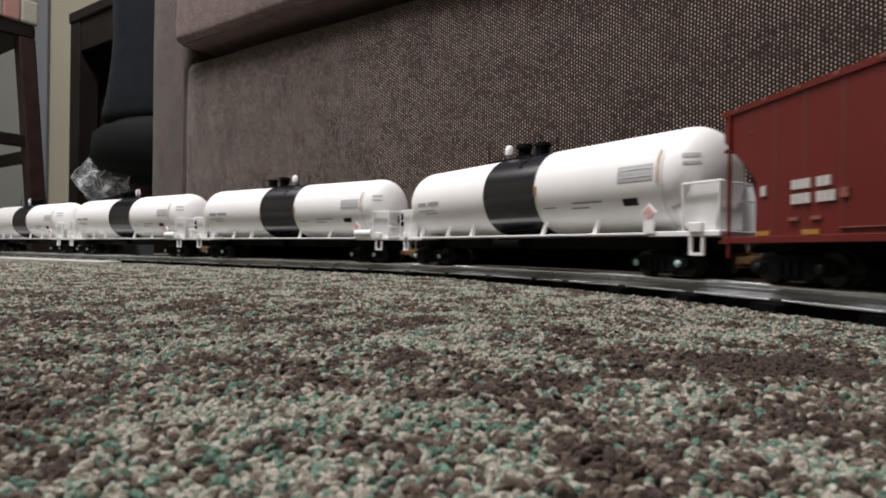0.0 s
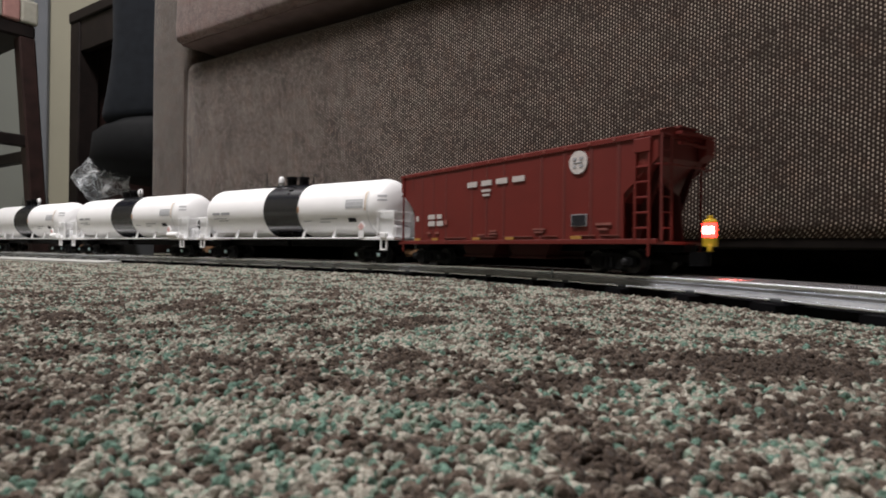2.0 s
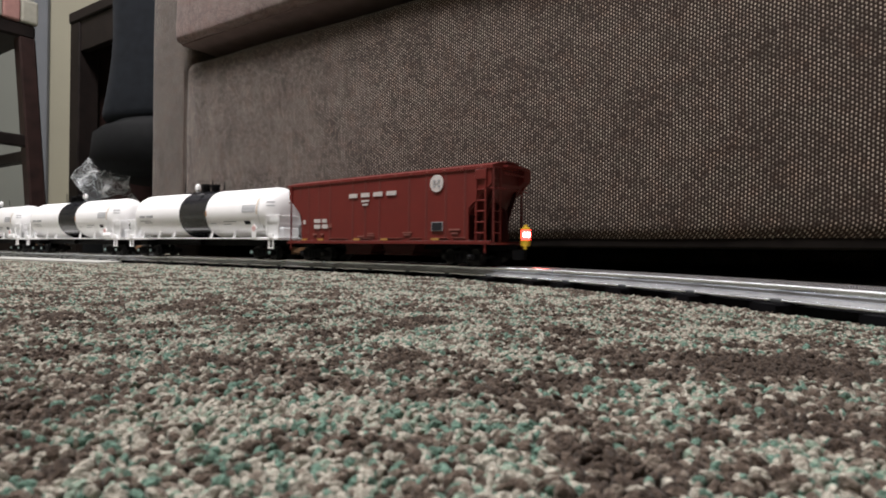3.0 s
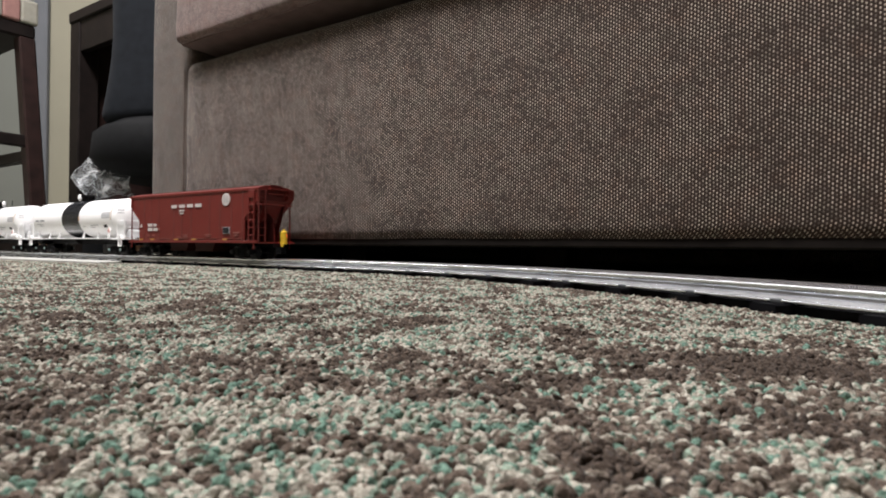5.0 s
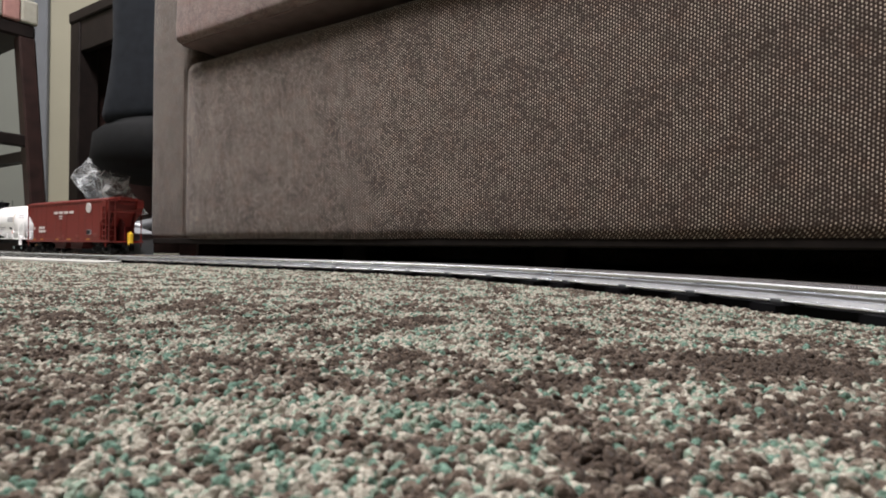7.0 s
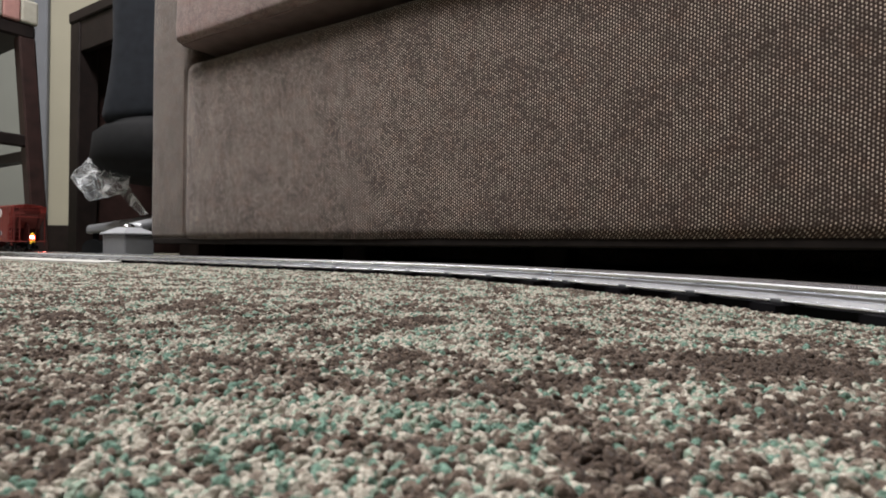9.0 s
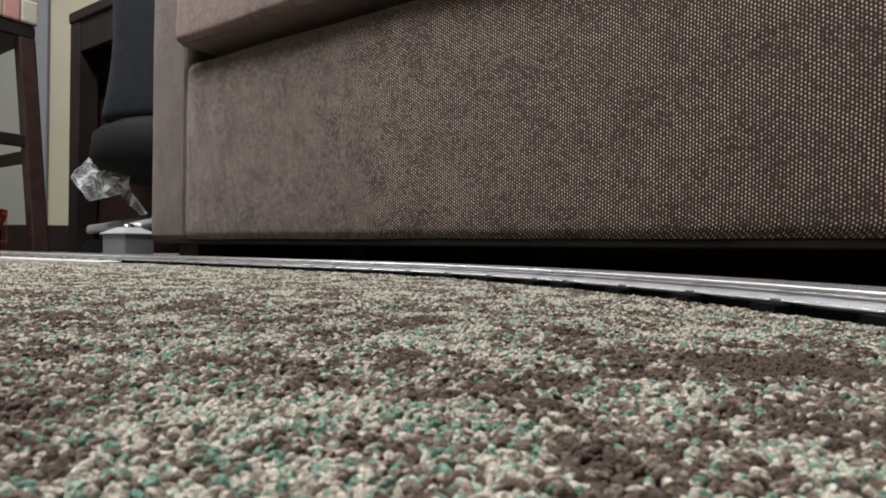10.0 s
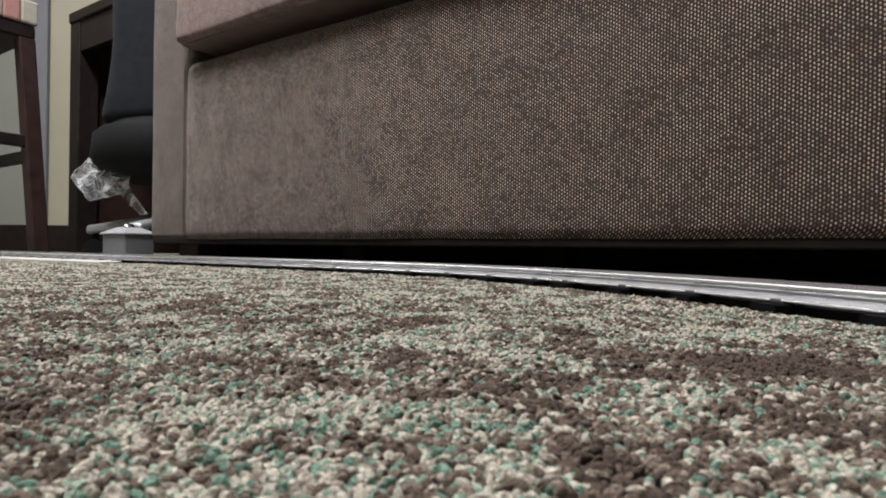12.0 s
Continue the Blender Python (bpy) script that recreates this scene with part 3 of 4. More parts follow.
    for gx in (-0.168, -0.112, -0.067, 0.042, 0.103):
        for sd in (-1, 1):
            bm = B()
            prism(bm, [(gx - 0.003, DECK_Z), (gx + 0.001, DECK_Z), (gx + 0.0055, DECK_Z + 0.0125), (gx + 0.0040, DECK_Z + 0.0125)], *sorted((sd * 0.0300, sd * 0.0332)))
            part("gusset", bm, M_WHITE, car)
    # fittings on top of the band
    f = -1 if flip else 1
    cx = -0.0245
    zt = TZ + TR + 0.0045
    bm = B()
    box(bm, cx - 0.040, cx + 0.040, -0.012, 0.012, zt - 0.0062, zt - 0.0040, 0.0003)
    part("top_walkway", bm, M_BLACK, car)
    for y in (-0.019, 0.019):
        for a in (-0.04, 0.04):
            bm = B()
            cyl(bm, (cx + a, y * 0.6, zt - 0.0075), (cx + a, y * 0.6, zt + 0.014), 0.0008, 6)
            part("walkway_post", bm, M_BLACK, car)
    for vx, r, h in ((cx + f * 0.004, 0.0080, 0.0100), (cx + f * 0.031, 0.0078, 0.0080)):
        bm = B()
        lathe(bm, [(zt - 0.012, r * 0.6), (zt - 0.002, r * 0.9), (zt + h * 0.6, r * 0.9), (zt + h * 0.6, r * 1.1), (zt + h, r * 1.05), (zt + h * 1.1, r * 0.5)], 16, "z", (vx, 0, 0))
        part("hatch", bm, M_BLACK, car, smooth=35)
    bm = B()
    lathe(bm, [(zt - 0.012, 0.0030), (zt + 0.001, 0.0032), (zt + 0.002, 0.0046), (zt + 0.0085, 0.0046), (zt + 0.0115, 0.003), (zt + 0.0125, 0.0015)], 12, "z", (cx - f * 0.020, 0, 0))
    part("relief_valve", bm, M_WHITE, car, "white relief valve", 40)
    # printing, bars only
    bm = B()
    on_tank(bm, 0.131, 0.163, 0.0895, 0.1015)
    part("data_panel", bm, M_PANEL, car, "grey printed data panel")
    bm = B()
    on_tank(bm, 0.134, 0.148, 0.0715, 0.0770)
    part("print_bar", bm, M_DARKPRINT, car, "small black printed label")
    for x0, x1, z0, z1 in ((-0.165, -0.147, 0.0868, 0.0908), (-0.143, -0.121, 0.0868, 0.0908), (-0.163, -0.130, 0.0805, 0.0818), (-0.150, -0.125, 0.0772, 0.0784),
                           (0.082, 0.114, 0.0757, 0.0772), (0.080, 0.100, 0.0718, 0.0730), (0.046, 0.062, 0.0735, 0.0745)):
        bm = B()
        on_tank(bm, x0, x1, z0, z1, 0.0003, 2)
        part("print_bar", bm, M_GREYPRINT, car)
    for x0, x1, z0, z1 in ((0.184, 0.193, 0.1035, 0.1065), (0.185, 0.194, 0.0985, 0.1005)):
        bm = B()
        on_tank(bm, x0, x1, z0, z1, 0.0005, 2)
        part("print_bar", bm, M_PANEL, car)
    # the data panel carries paler lines
    for z0 in (0.0982, 0.0925):
        bm = B()
        on_tank(bm, 0.134, 0.161, z0, z0 + 0.0006, 0.0006, 2)
        part("print_line", bm, M_WHITE2, car)
    bm = B()
    box(bm, 0.0370, 0.0398, -TR - 0.0008, -TR + 0.002, 0.084, 0.092)
    part("band_latch", bm, M_COPPER, car)
    bm = B()
    on_tank(bm, 0.1655, 0.1680, 0.086, 0.112, 0.0007, 8)
    part("strap_stain", bm, M_TANPRINT, car, "tan strap mark")
    # a flat lug rides on top of the band
    bm = B()
    box(bm, 0.006, 0.012, -0.0290, -0.0240, TZ + 0.0275, TZ + 0.0310, 0.0006)
    for k in range(5):
        a = radians(128 + k * 11)
        c, d = -(TR + 0.0008) * math.sin(a), -(TR + 0.0008) * math.cos(a)
        box(bm, 0.0075, 0.0105, c - 0.0010, c + 0.0010, TZ + d - 0.0010, TZ + d + 0.0010)
    part("band_lug", bm, M_BAND, car)
    # placard on its holder
    bm = B()
    box(bm, 0.155, 0.164, -0.0388, -0.0378, DECK_Z, DECK_Z + 0.010)
    prism(bm, [(0.1595, DECK_Z + 0.008), (0.1665, DECK_Z + 0.015), (0.1595, DECK_Z + 0.022), (0.1525, DECK_Z + 0.015)], -0.0386, -0.0374)
    part("placard_holder", bm, M_WHITE, car)
    bm = B()
    prism(bm, [(0.1595, DECK_Z + 0.0098), (0.1647, DECK_Z + 0.015), (0.1595, DECK_Z + 0.0202), (0.1543, DECK_Z + 0.015)], -0.0391, -0.0387)
    part("placard", bm, M_PLACARD, car, "faded red diamond placard")
    if flip:
        bm = B()
        cyl(bm, (0.158, -0.037, DECK_Z + 0.006), (0.186, -0.037, DECK_Z + 0.006), 0.005, 14)
        part("brake_cylinder", bm, M_WHITE, car, "white brake cylinder", 40)
        bm = B()
        lathe(bm, [(0.2135, 0.0075), (0.2145, 0.0085), (0.2155, 0.0075)], 18, "x", (0, -0.012, DECK_Z + 0.024))
        part("brake_wheel", bm, M_BLACK, car, "black brake wheel", 40)
    trucks = [truck(car, -0.165), truck(car, 0.165)]
    return car, trucks, 0.165


# oxide red darkened for the shade under the body and at its ends
M_REDSHADE = varied("shaded_oxide_red_paint", (0.040, 0.0065, 0.0055), 0.6, spec=0.2, vary=0.15, scale=60)
HALF, SILL, EAVE = 0.0344, 0.0428, 0.1256


def hopper_car():
    car = thing("hopper_car", Matrix(), "oxide-red model covered hopper with ladders and a marker lamp", "model hopper car")
    sh, sv = 0.0830, 0.112
    lower, upper = 0.153, 0.184
    outline = [(-lower, SILL), (lower, SILL), (lower, 0.080), (upper, 0.106), (upper, EAVE), (-upper, EAVE), (-upper, 0.106), (-lower, 0.080)]
    for sd in (-1, 1):
        bm = B()
        prism(bm, outline, sd * HALF, sd * (HALF - 0.0016))
        part("side_panel", bm, M_RED, car)
    # slope sheets close the hopper behind the ends
    for sd in (-1, 1):
        bm = B()
        prism(bm, [(sd * (upper - 0.002), EAVE), (sd * (upper - 0.002), 0.107), (sd * 0.128, SILL + 0.004), (sd * 0.124, SILL + 0.004), (sd * 0.124, EAVE)], -HALF + 0.0018, HALF - 0.0018)
        part("slope_sheet", bm, M_RED2, car)
    bm = B()
    prism(bm, [(-HALF - 0.0012, EAVE - 0.0035), (HALF + 0.0012, EAVE - 0.0035), (HALF + 0.0012, EAVE), (0.021, EAVE + 0.0042), (-0.021, EAVE + 0.0042), (-HALF - 0.0012, EAVE)], -upper - 0.002, upper + 0.002, "x")
    part("roof", bm, M_RED, car)
    bm = B()
    box(bm, -upper - 0.004, upper + 0.004, -0.012, 0.012, EAVE + 0.0046, EAVE + 0.0062)
    for k in range(5):
        x = -0.14 + k * 0.07
        box(bm, x - 0.012, x + 0.012, 0.010, 0.026, EAVE + 0.003, EAVE + 0.0068, 0.001)
    part("roof_walk", bm, M_RED2, car)
    for k in range(14):
        x = -0.170 + k * 0.0262
        bm = B()
        box(bm, x - 0.0012, x + 0.0012, -HALF - 0.0018, -HALF - 0.0006, EAVE - 0.0022, EAVE - 0.0002)
        part("roof_rivet", bm, M_PINKPRINT, car)
    for x in RIBS:
        for sd in (-1, 1):
            z0 = SILL + 0.001 if abs(x) < lower - 0.002 else 0.106
            bm = B()
            prism(bm, [(x - 0.0018, sd * HALF), (x - 0.0012, sd * (HALF + 0.0004)), (x + 0.0012, sd * (HALF + 0.0004)), (x + 0.0018, sd * HALF)], z0, EAVE - 0.0035, "z")
            part("rib", bm, M_RED2, car)
    bm = B()
    for sd in (-1, 1):
        box(bm, -0.184, 0.184, sd * (HALF + 0.0002) - 0.0012, sd * (HALF + 0.0002) + 0.0012, SILL - 0.0028, SILL + 0.0012, 0.0003)
    part("side_sill", bm, M_RED, car)
    for sd in (-1, 1):
        bm = B()
        box(bm, *sorted((sd * 0.128, sd * 0.190)), -HALF, HALF, SILL - 0.0030, SILL - 0.0008)
        part("end_platform", bm, M_RED2, car)
        bm = B()
        prism(bm, [(sd * 0.150, SILL), (sd * 0.184, SILL), (sd * 0.180, 0.078), (sd * 0.166, 0.088), (sd * 0.156, 0.078)], -0.0012, 0.0012)
        for y in (-0.022, 0.022):
            prism(bm, [(sd * 0.150, SILL), (sd * 0.160, SILL), (sd * 0.181, 0.104), (sd * 0.176, 0.104)], y - 0.001, y + 0.001)
        part("end_brace", bm, M_REDSHADE, car)
        # sheet added to close the end in shade, its colour darkened
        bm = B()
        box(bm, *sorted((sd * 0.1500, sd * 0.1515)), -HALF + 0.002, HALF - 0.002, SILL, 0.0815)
        part("end_shade_sheet", bm, M_REDSHADE, car)
        # corner ladders on the side and on the end
        for y in (-HALF - 0.001, HALF + 0.001):
            bm = B()
            for x in (sd * 0.1645, sd * 0.1770)[0 if sd * y < 0 else 1:]:
                box(bm, x - 0.0009, x + 0.0009, y - 0.0008, y + 0.0008, SILL - 0.012 if abs(x) > 0.17 else SILL, EAVE - 0.002)
            for k in range(7 if sd * y < 0 else 0):
                z = SILL + 0.0095 + k * 0.0118
                cyl(bm, (sd * 0.1630, y, z), (sd * 0.1780, y, z), 0.0009, 6)
            part("side_ladder", bm, M_RED, car)
            if sd * y > 0:
                continue
            bm = B()
            yi = y * 0.62
            for yy in (y * 0.97, yi):
                box(bm, sd * 0.187 - 0.0008, sd * 0.187 + 0.0008, yy - 0.0008, yy + 0.0008, SILL, EAVE - 0.002)
            for k in range(7):
                z = SILL + 0.0095 + k * 0.0118
                cyl(bm, (sd * 0.187, y * 0.97, z), (sd * 0.187, yi, z), 0.0005, 6)
            part("end_ladder", bm, M_RED2, car)
        bm = B()
        wire(bm, [(sd * 0.1815, -HALF, 0.1005), (sd * 0.1885, -HALF * 0.9, 0.1005), (sd * 0.1885, HALF * 0.9, 0.1005), (sd * 0.1815, HALF, 0.1005)], 0.0008)
        part("grab_rail", bm, M_RED, car)
        bm = B()
        prism(bm, [(sd * (upper - 0.001), 0.107), (sd * (upper + 0.006), 0.112), (sd * (upper + 0.006), EAVE - 0.001), (sd * (upper - 0.001), EAVE - 0.001)], HALF - 0.014, HALF - 0.001)
        part("end_gusset", bm, M_RED, car)
        bm = B()
        box(bm, *sorted((sd * 0.1630, sd * 0.1785)), *sorted((-sd * (HALF + 0.0022), -sd * (HALF + 0.0002))), EAVE - 0.0150, EAVE - 0.0040, 0.0005)
        part("ladder_head", bm, M_RED, car)
        bm = B()
        box(bm, *sorted((sd * 0.184, sd * 0.192)), -0.016, 0.030, EAVE - 0.0012, EAVE + 0.0012)
        box(bm, *sorted((sd * 0.1885, sd * 0.1905)), -0.016, 0.030, EAVE - 0.009, EAVE - 0.007)
        part("crossover_platform", bm, M_RED, car)
        coupler(car, sd * (0.188 if sd < 0 else 0.172), sd, M_COPPER if sd < 0 else M_BLACK)
    for hx in (-0.0375, 0.0375):
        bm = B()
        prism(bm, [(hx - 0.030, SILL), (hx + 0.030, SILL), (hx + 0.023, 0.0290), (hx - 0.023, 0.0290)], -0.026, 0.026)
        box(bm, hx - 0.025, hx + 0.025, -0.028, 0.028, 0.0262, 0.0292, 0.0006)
        part("discharge_chute", bm, M_REDSHADE, car)
    bm = B()
    box(bm, -0.19, 0.19, -0.008, 0.008, 0.034, 0.0405)
    for a in (-0.1368, 0.1368):
        box(bm, a - 0.012, a + 0.012, -0.03, 0.03, 0.0365, 0.0405, 0.001)
    part("underframe", bm, M_BLACK, car)
    # printing on the near side: bars and a plain roundel
    def bar(x0, x1, z0, z1, mat=M_PRINT, label="", lift=0.0):
        bm = B()
        box(bm, x0, x1, -HALF - 0.0013 - lift, -HALF + 0.0002, z0, z1)
        return part("print_bar", bm, mat, car, label)
    for x0, x1, z0, z1 in BARS:
        count = max(1, round((x1 - x0) / 0.0042))
        bm = B()
        for k in range(count):
            a = x0 + (x1 - x0) * k / count
            box(bm, a, a + (x1 - x0) / count - (0.0006 if count > 1 else 0), -HALF - 0.0013, -HALF + 0.0002, z0, z1)
        part("print_bar", bm, M_PRINT, car)
    for x0, x1, z0, z1 in SMALL:
        bar(x0, x1, z0, z1, M_PINKPRINT)
    for x in AMBERS:
        bar(x - 0.006, x + 0.006, SILL + 0.0015, SILL + 0.0042, M_AMBER)
    for x0, x1 in ((-0.09, -0.05), (-0.035, 0.0), (0.012, 0.052), (0.064, 0.083), (0.103, 0.125), (0.131, 0.150)):
        bar(x0, x1, SILL + 0.0042, SILL + 0.0047, M_PINKPRINT)
    LX, LZ, LR = 0.1066, 0.1101, 0.0100
    bm = B()
    lathe(bm, [(-HALF - 0.0013, LR), (-HALF + 0.0002, LR)], 32, "y", (LX, 0, LZ))
    rd = part("roundel", bm, M_PRINT, car, "plain white roundel with dark marks")
    bm = B()
    for dx in (-1, 1):
        for dz in (-1, 1):
            box(bm, LX + dx * 0.0037 - 0.0018, LX + dx * 0.0037 + 0.0018, -HALF - 0.0017, -HALF - 0.0012, LZ + dz * 0.0033 - 0.0012, LZ + dz * 0.0033 + 0.0012)
    box(bm, LX - 0.0052, LX + 0.0052, -HALF - 0.0017, -HALF - 0.0012, LZ - 0.0004, LZ + 0.0004)
    part("roundel_marks", bm, M_GREYPRINT, rd)
    plate = bar(0.0995, 0.1165, 0.0550, 0.0655, M_GREYPRINT, "grey-framed dark builder's plate")
    bm = B()
    box(bm, 0.1004, 0.1156, -HALF - 0.0017, -HALF - 0.0012, 0.0557, 0.0648)
    part("plate_face", bm, M_DARKPRINT, plate)
    # end-of-train marker: yellow housing with a turning lamp drum
    ex, ey = 0.207, -0.002
    bm = B()
    lathe(bm, [(0.0385, 0.0055), (0.0388, 0.0062), (0.0448, 0.0062), (0.0450, 0.0050)], 20, "z", (ex, ey, 0))
    lathe(bm, [(0.0562, 0.0050), (0.0564, 0.0060), (0.0578, 0.0058), (0.0592, 0.0040), (0.0596, 0.0022), (0.0618, 0.0020), (0.0622, 0.0008)], 20, "z", (ex, ey, 0))
    box(bm, ex + 0.001, ex + 0.005, ey - 0.007, ey - 0.004, 0.0345, 0.040, 0.0006)
    eot = part("end_marker", bm, M_YELLOW, car, "yellow end-of-train marker with a red flashing lamp", 40)
    bm = B()
    lathe(bm, [(-0.0058, 0.0052), (-0.0056, 0.0060), (-0.0028, 0.0061), (0.0028, 0.0061), (0.0052, 0.0060), (0.0054, 0.0052)], 24, "z")
    me = mesh_of("lamp_drum", bm, M_YELLOW, 40)
    for v in eot.data.vertices:
        v.co.x, v.co.y = ex + (v.co.x - ex) * 0.87, ey + (v.co.y - ey) * 0.87
    for v in me.vertices:
        v.co.x, v.co.y = v.co.x * 0.87, v.co.y * 0.87
    me.materials.append(M_GLOW)
    me.materials.append(M_CORE)
    for p in me.polygons:
        if p.center.y < -0.0016 and abs(p.center.z) < 0.0057:
            p.material_index = 2 if p.center.y < -0.0040 and abs(p.center.z) < 0.0012 else 1
    lamp = new("lamp_drum", me)
    lamp.parent = eot
    lamp.location = (ex, ey, 0.0508)
    tagged(lamp, "lamp drum, red-lit on one half")
    trucks = [truck(car, -0.1368, M_WHEEL), truck(car, 0.1368, M_WHEEL)]
    return car, trucks, 0.1368, lamp


RIBS = (-0.157, -0.136, -0.113, -0.088, -0.041, -0.0165, 0.010, 0.062, 0.090, 0.120, 0.148)
BARS = ((-0.147, -0.143, 0.0675, 0.0735), (-0.122, -0.108, 0.0690, 0.0742), (-0.104, -0.0945, 0.0690, 0.0742), (-0.122, -0.108, 0.0610, 0.0665), (-0.104, -0.0915, 0.0610, 0.0665),
        (-0.0475, -0.0310, 0.1003, 0.1057), (-0.0240, -0.0075, 0.1003, 0.1057), (-0.0005, 0.0165, 0.1003, 0.1057), (0.0235, 0.0410, 0.1003, 0.1057), (-0.0235, -0.0085, 0.0940, 0.0965), (-0.0215, -0.0105, 0.0895, 0.0917))
SMALL = ((-0.089, -0.084, 0.062, 0.067), (-0.010, 0.000, 0.0525, 0.0540), (-0.012, 0.002, 0.0498, 0.0510), (0.052, 0.068, 0.0530, 0.0545), (0.054, 0.066, 0.0505, 0.0517), (0.126, 0.142, 0.0555, 0.0575), (0.129, 0.139, 0.0515, 0.0530),
         (-0.124, -0.117, 0.0520, 0.0540), (-0.108, -0.101, 0.0520, 0.0540), (-0.030, -0.018, 0.0490, 0.0505))
AMBERS = (-0.145, -0.108, -0.032, 0.020, 0.105)

TANKS = [tank_car(k in (1, 2)) for k in range(4)]
HOPPER = hopper_car()
CARS = [(0.352, *TANKS[0][:3]), (-0.101, *TANKS[1][:3]), (-0.554, *TANKS[2][:3]), (-1.007, *TANKS[3][:3]), (0.7678, *HOPPER[:3])]


# ---------------------------------------------------------------- counter stool
def stool():
    st = thing("counter_stool", pose(-1.387, 1.555, 0, 0, 0, math.degrees(HEAD)), "dark wooden counter stool with a striped cushion", "stool")
    for sx in (-1, 1):
        for sy in (-1, 1):
            bm = B()
            vs = box(bm, -0.02, 0.02, -0.02, 0.02, -0.002, 0.60, 0.004)
            for v in bm.verts:
                k = 1 - v.co.z / 0.60
                v.co.x += sx * (0.165 + 0.03 * k)
                v.co.y += sy * (0.165 + 0.03 * k)
            part("leg", bm, M_REDWOOD, st)
    for z, a in ((0.278, 0), (0.315, 1)):
        for sd in (-1, 1):
            bm = B()
            q = sd * 0.181
            if a:
                box(bm, q - 0.011, q + 0.011, -0.165, 0.165, z - 0.016, z + 0.016, 0.003)
            else:
                box(bm, -0.165, 0.165, q - 0.011, q + 0.011, z - 0.016, z + 0.016, 0.003)
            part("stretcher", bm, M_DARKWOOD, st)
    bm = B()
    box(bm, -0.185, 0.185, -0.185, 0.185, 0.595, 0.635, 0.006)
    part("apron", bm, M_DARKWOOD, st)
    cols = (M_SC, M_SG, M_SC, M_SP, M_SC, M_SG, M_SC, M_SP, M_SC)
    for k, mt in enumerate(cols):
        bm = B()
        x0 = -0.19 + k * 0.38 / 9
        box(bm, -0.19, 0.19, x0, x0 + 0.38 / 9, 0.636, 0.70, 0.006, 2)
        part("cushion_stripe", bm, mt, st)


M_SC = varied("cream_stripe_cloth", (0.30, 0.29, 0.24), 0.9, vary=0.1, scale=80, bump=0.3)
M_SG = varied("green_stripe_cloth", (0.15, 0.17, 0.14), 0.9, vary=0.1, scale=80, bump=0.3)
M_SP = varied("rose_stripe_cloth", (0.30, 0.16, 0.14), 0.9, vary=0.1, scale=80, bump=0.3)
stool()

# ---------------------------------------------------------------- desk
desk = thing("desk", Matrix.Translation((-1.20, 1.85, 0)) @ pose(0, 0, 0, 0, 0, math.degrees(HEAD)), "dark stained wooden desk against the wall", "desk")
bm = B()
box(bm, 0.0, 0.74, 0.0, 0.6, 0.735, 0.77, 0.004)
part("desktop", bm, M_DARKWOOD, desk)
for lx, ly in ((0.004, 0.004), (0.676, 0.004), (0.004, 0.53), (0.676, 0.53)):
    bm = B()
    box(bm, lx, lx + 0.06, ly, ly + 0.06, -0.002, 0.735, 0.003)
    part("leg", bm, M_DARKWOOD, desk)
bm = B()
box(bm, 0.064, 0.68, 0.008, 0.03, 0.64, 0.735, 0.002)
part("apron", bm, M_DARKWOOD, desk)
bm = B()
box(bm, 0.012, 0.03, 0.066, 0.528, 0.01, 0.734, 0.002)
part("side_panel", bm, M_REDWOOD, desk)

# ---------------------------------------------------------------- office chair
chair = thing("office_chair", pose(-0.695, 1.66, 0, 0, 0, 8), "dark office chair with a blue-grey back and metal star base", "office chair")
bm = B()
lathe(bm, [(0.205, 0.05), (0.209, 0.19), (0.222, 0.252), (0.26, 0.272), (0.325, 0.266), (0.352, 0.235), (0.372, 0.17), (0.378, 0.05)], 40, "z")
part("seat", bm, M_CHAIRBLACK, chair, smooth=60)
bm = B()
box(bm, -0.165, 0.20, -0.22, -0.15, 0.350, 0.95, 0.03, 4)
bmesh.ops.subdivide_edges(bm, edges=[e for e in bm.edges if abs(e.verts[0].co.z - e.verts[1].co.z) > 0.3], cuts=12, use_grid_fill=True)
bmesh.ops.subdivide_edges(bm, edges=[e for e in bm.edges if abs(e.verts[0].co.x - e.verts[1].co.x) > 0.2], cuts=6, use_grid_fill=True)
for v in bm.verts:
    # the back narrows at the waist and flares where it meets the seat
    flare = max(0.0, (0.56 - v.co.z) / 0.21)
    v.co.x *= 1 + 0.24 * flare ** 1.6 + 0.03 * max(0.0, v.co.z - 0.6)
    v.co.z += 0.06 * flare * v.co.x
    v.co.y += 0.9 * (v.co.x ** 2) - 0.05 * (v.co.z - 0.36)
part("backrest", bm, M_SEAT, chair, "blue-grey fabric backrest", 60)
bm = B()
cyl(bm, (0, 0, 0.09), (0, 0, 0.26), 0.028, 16)
cyl(bm, (0, 0, 0.06), (0, 0, 0.12), 0.05, 16, 0.035)
part("gas_column", bm, M_CHAIRBLACK, chair, smooth=40)
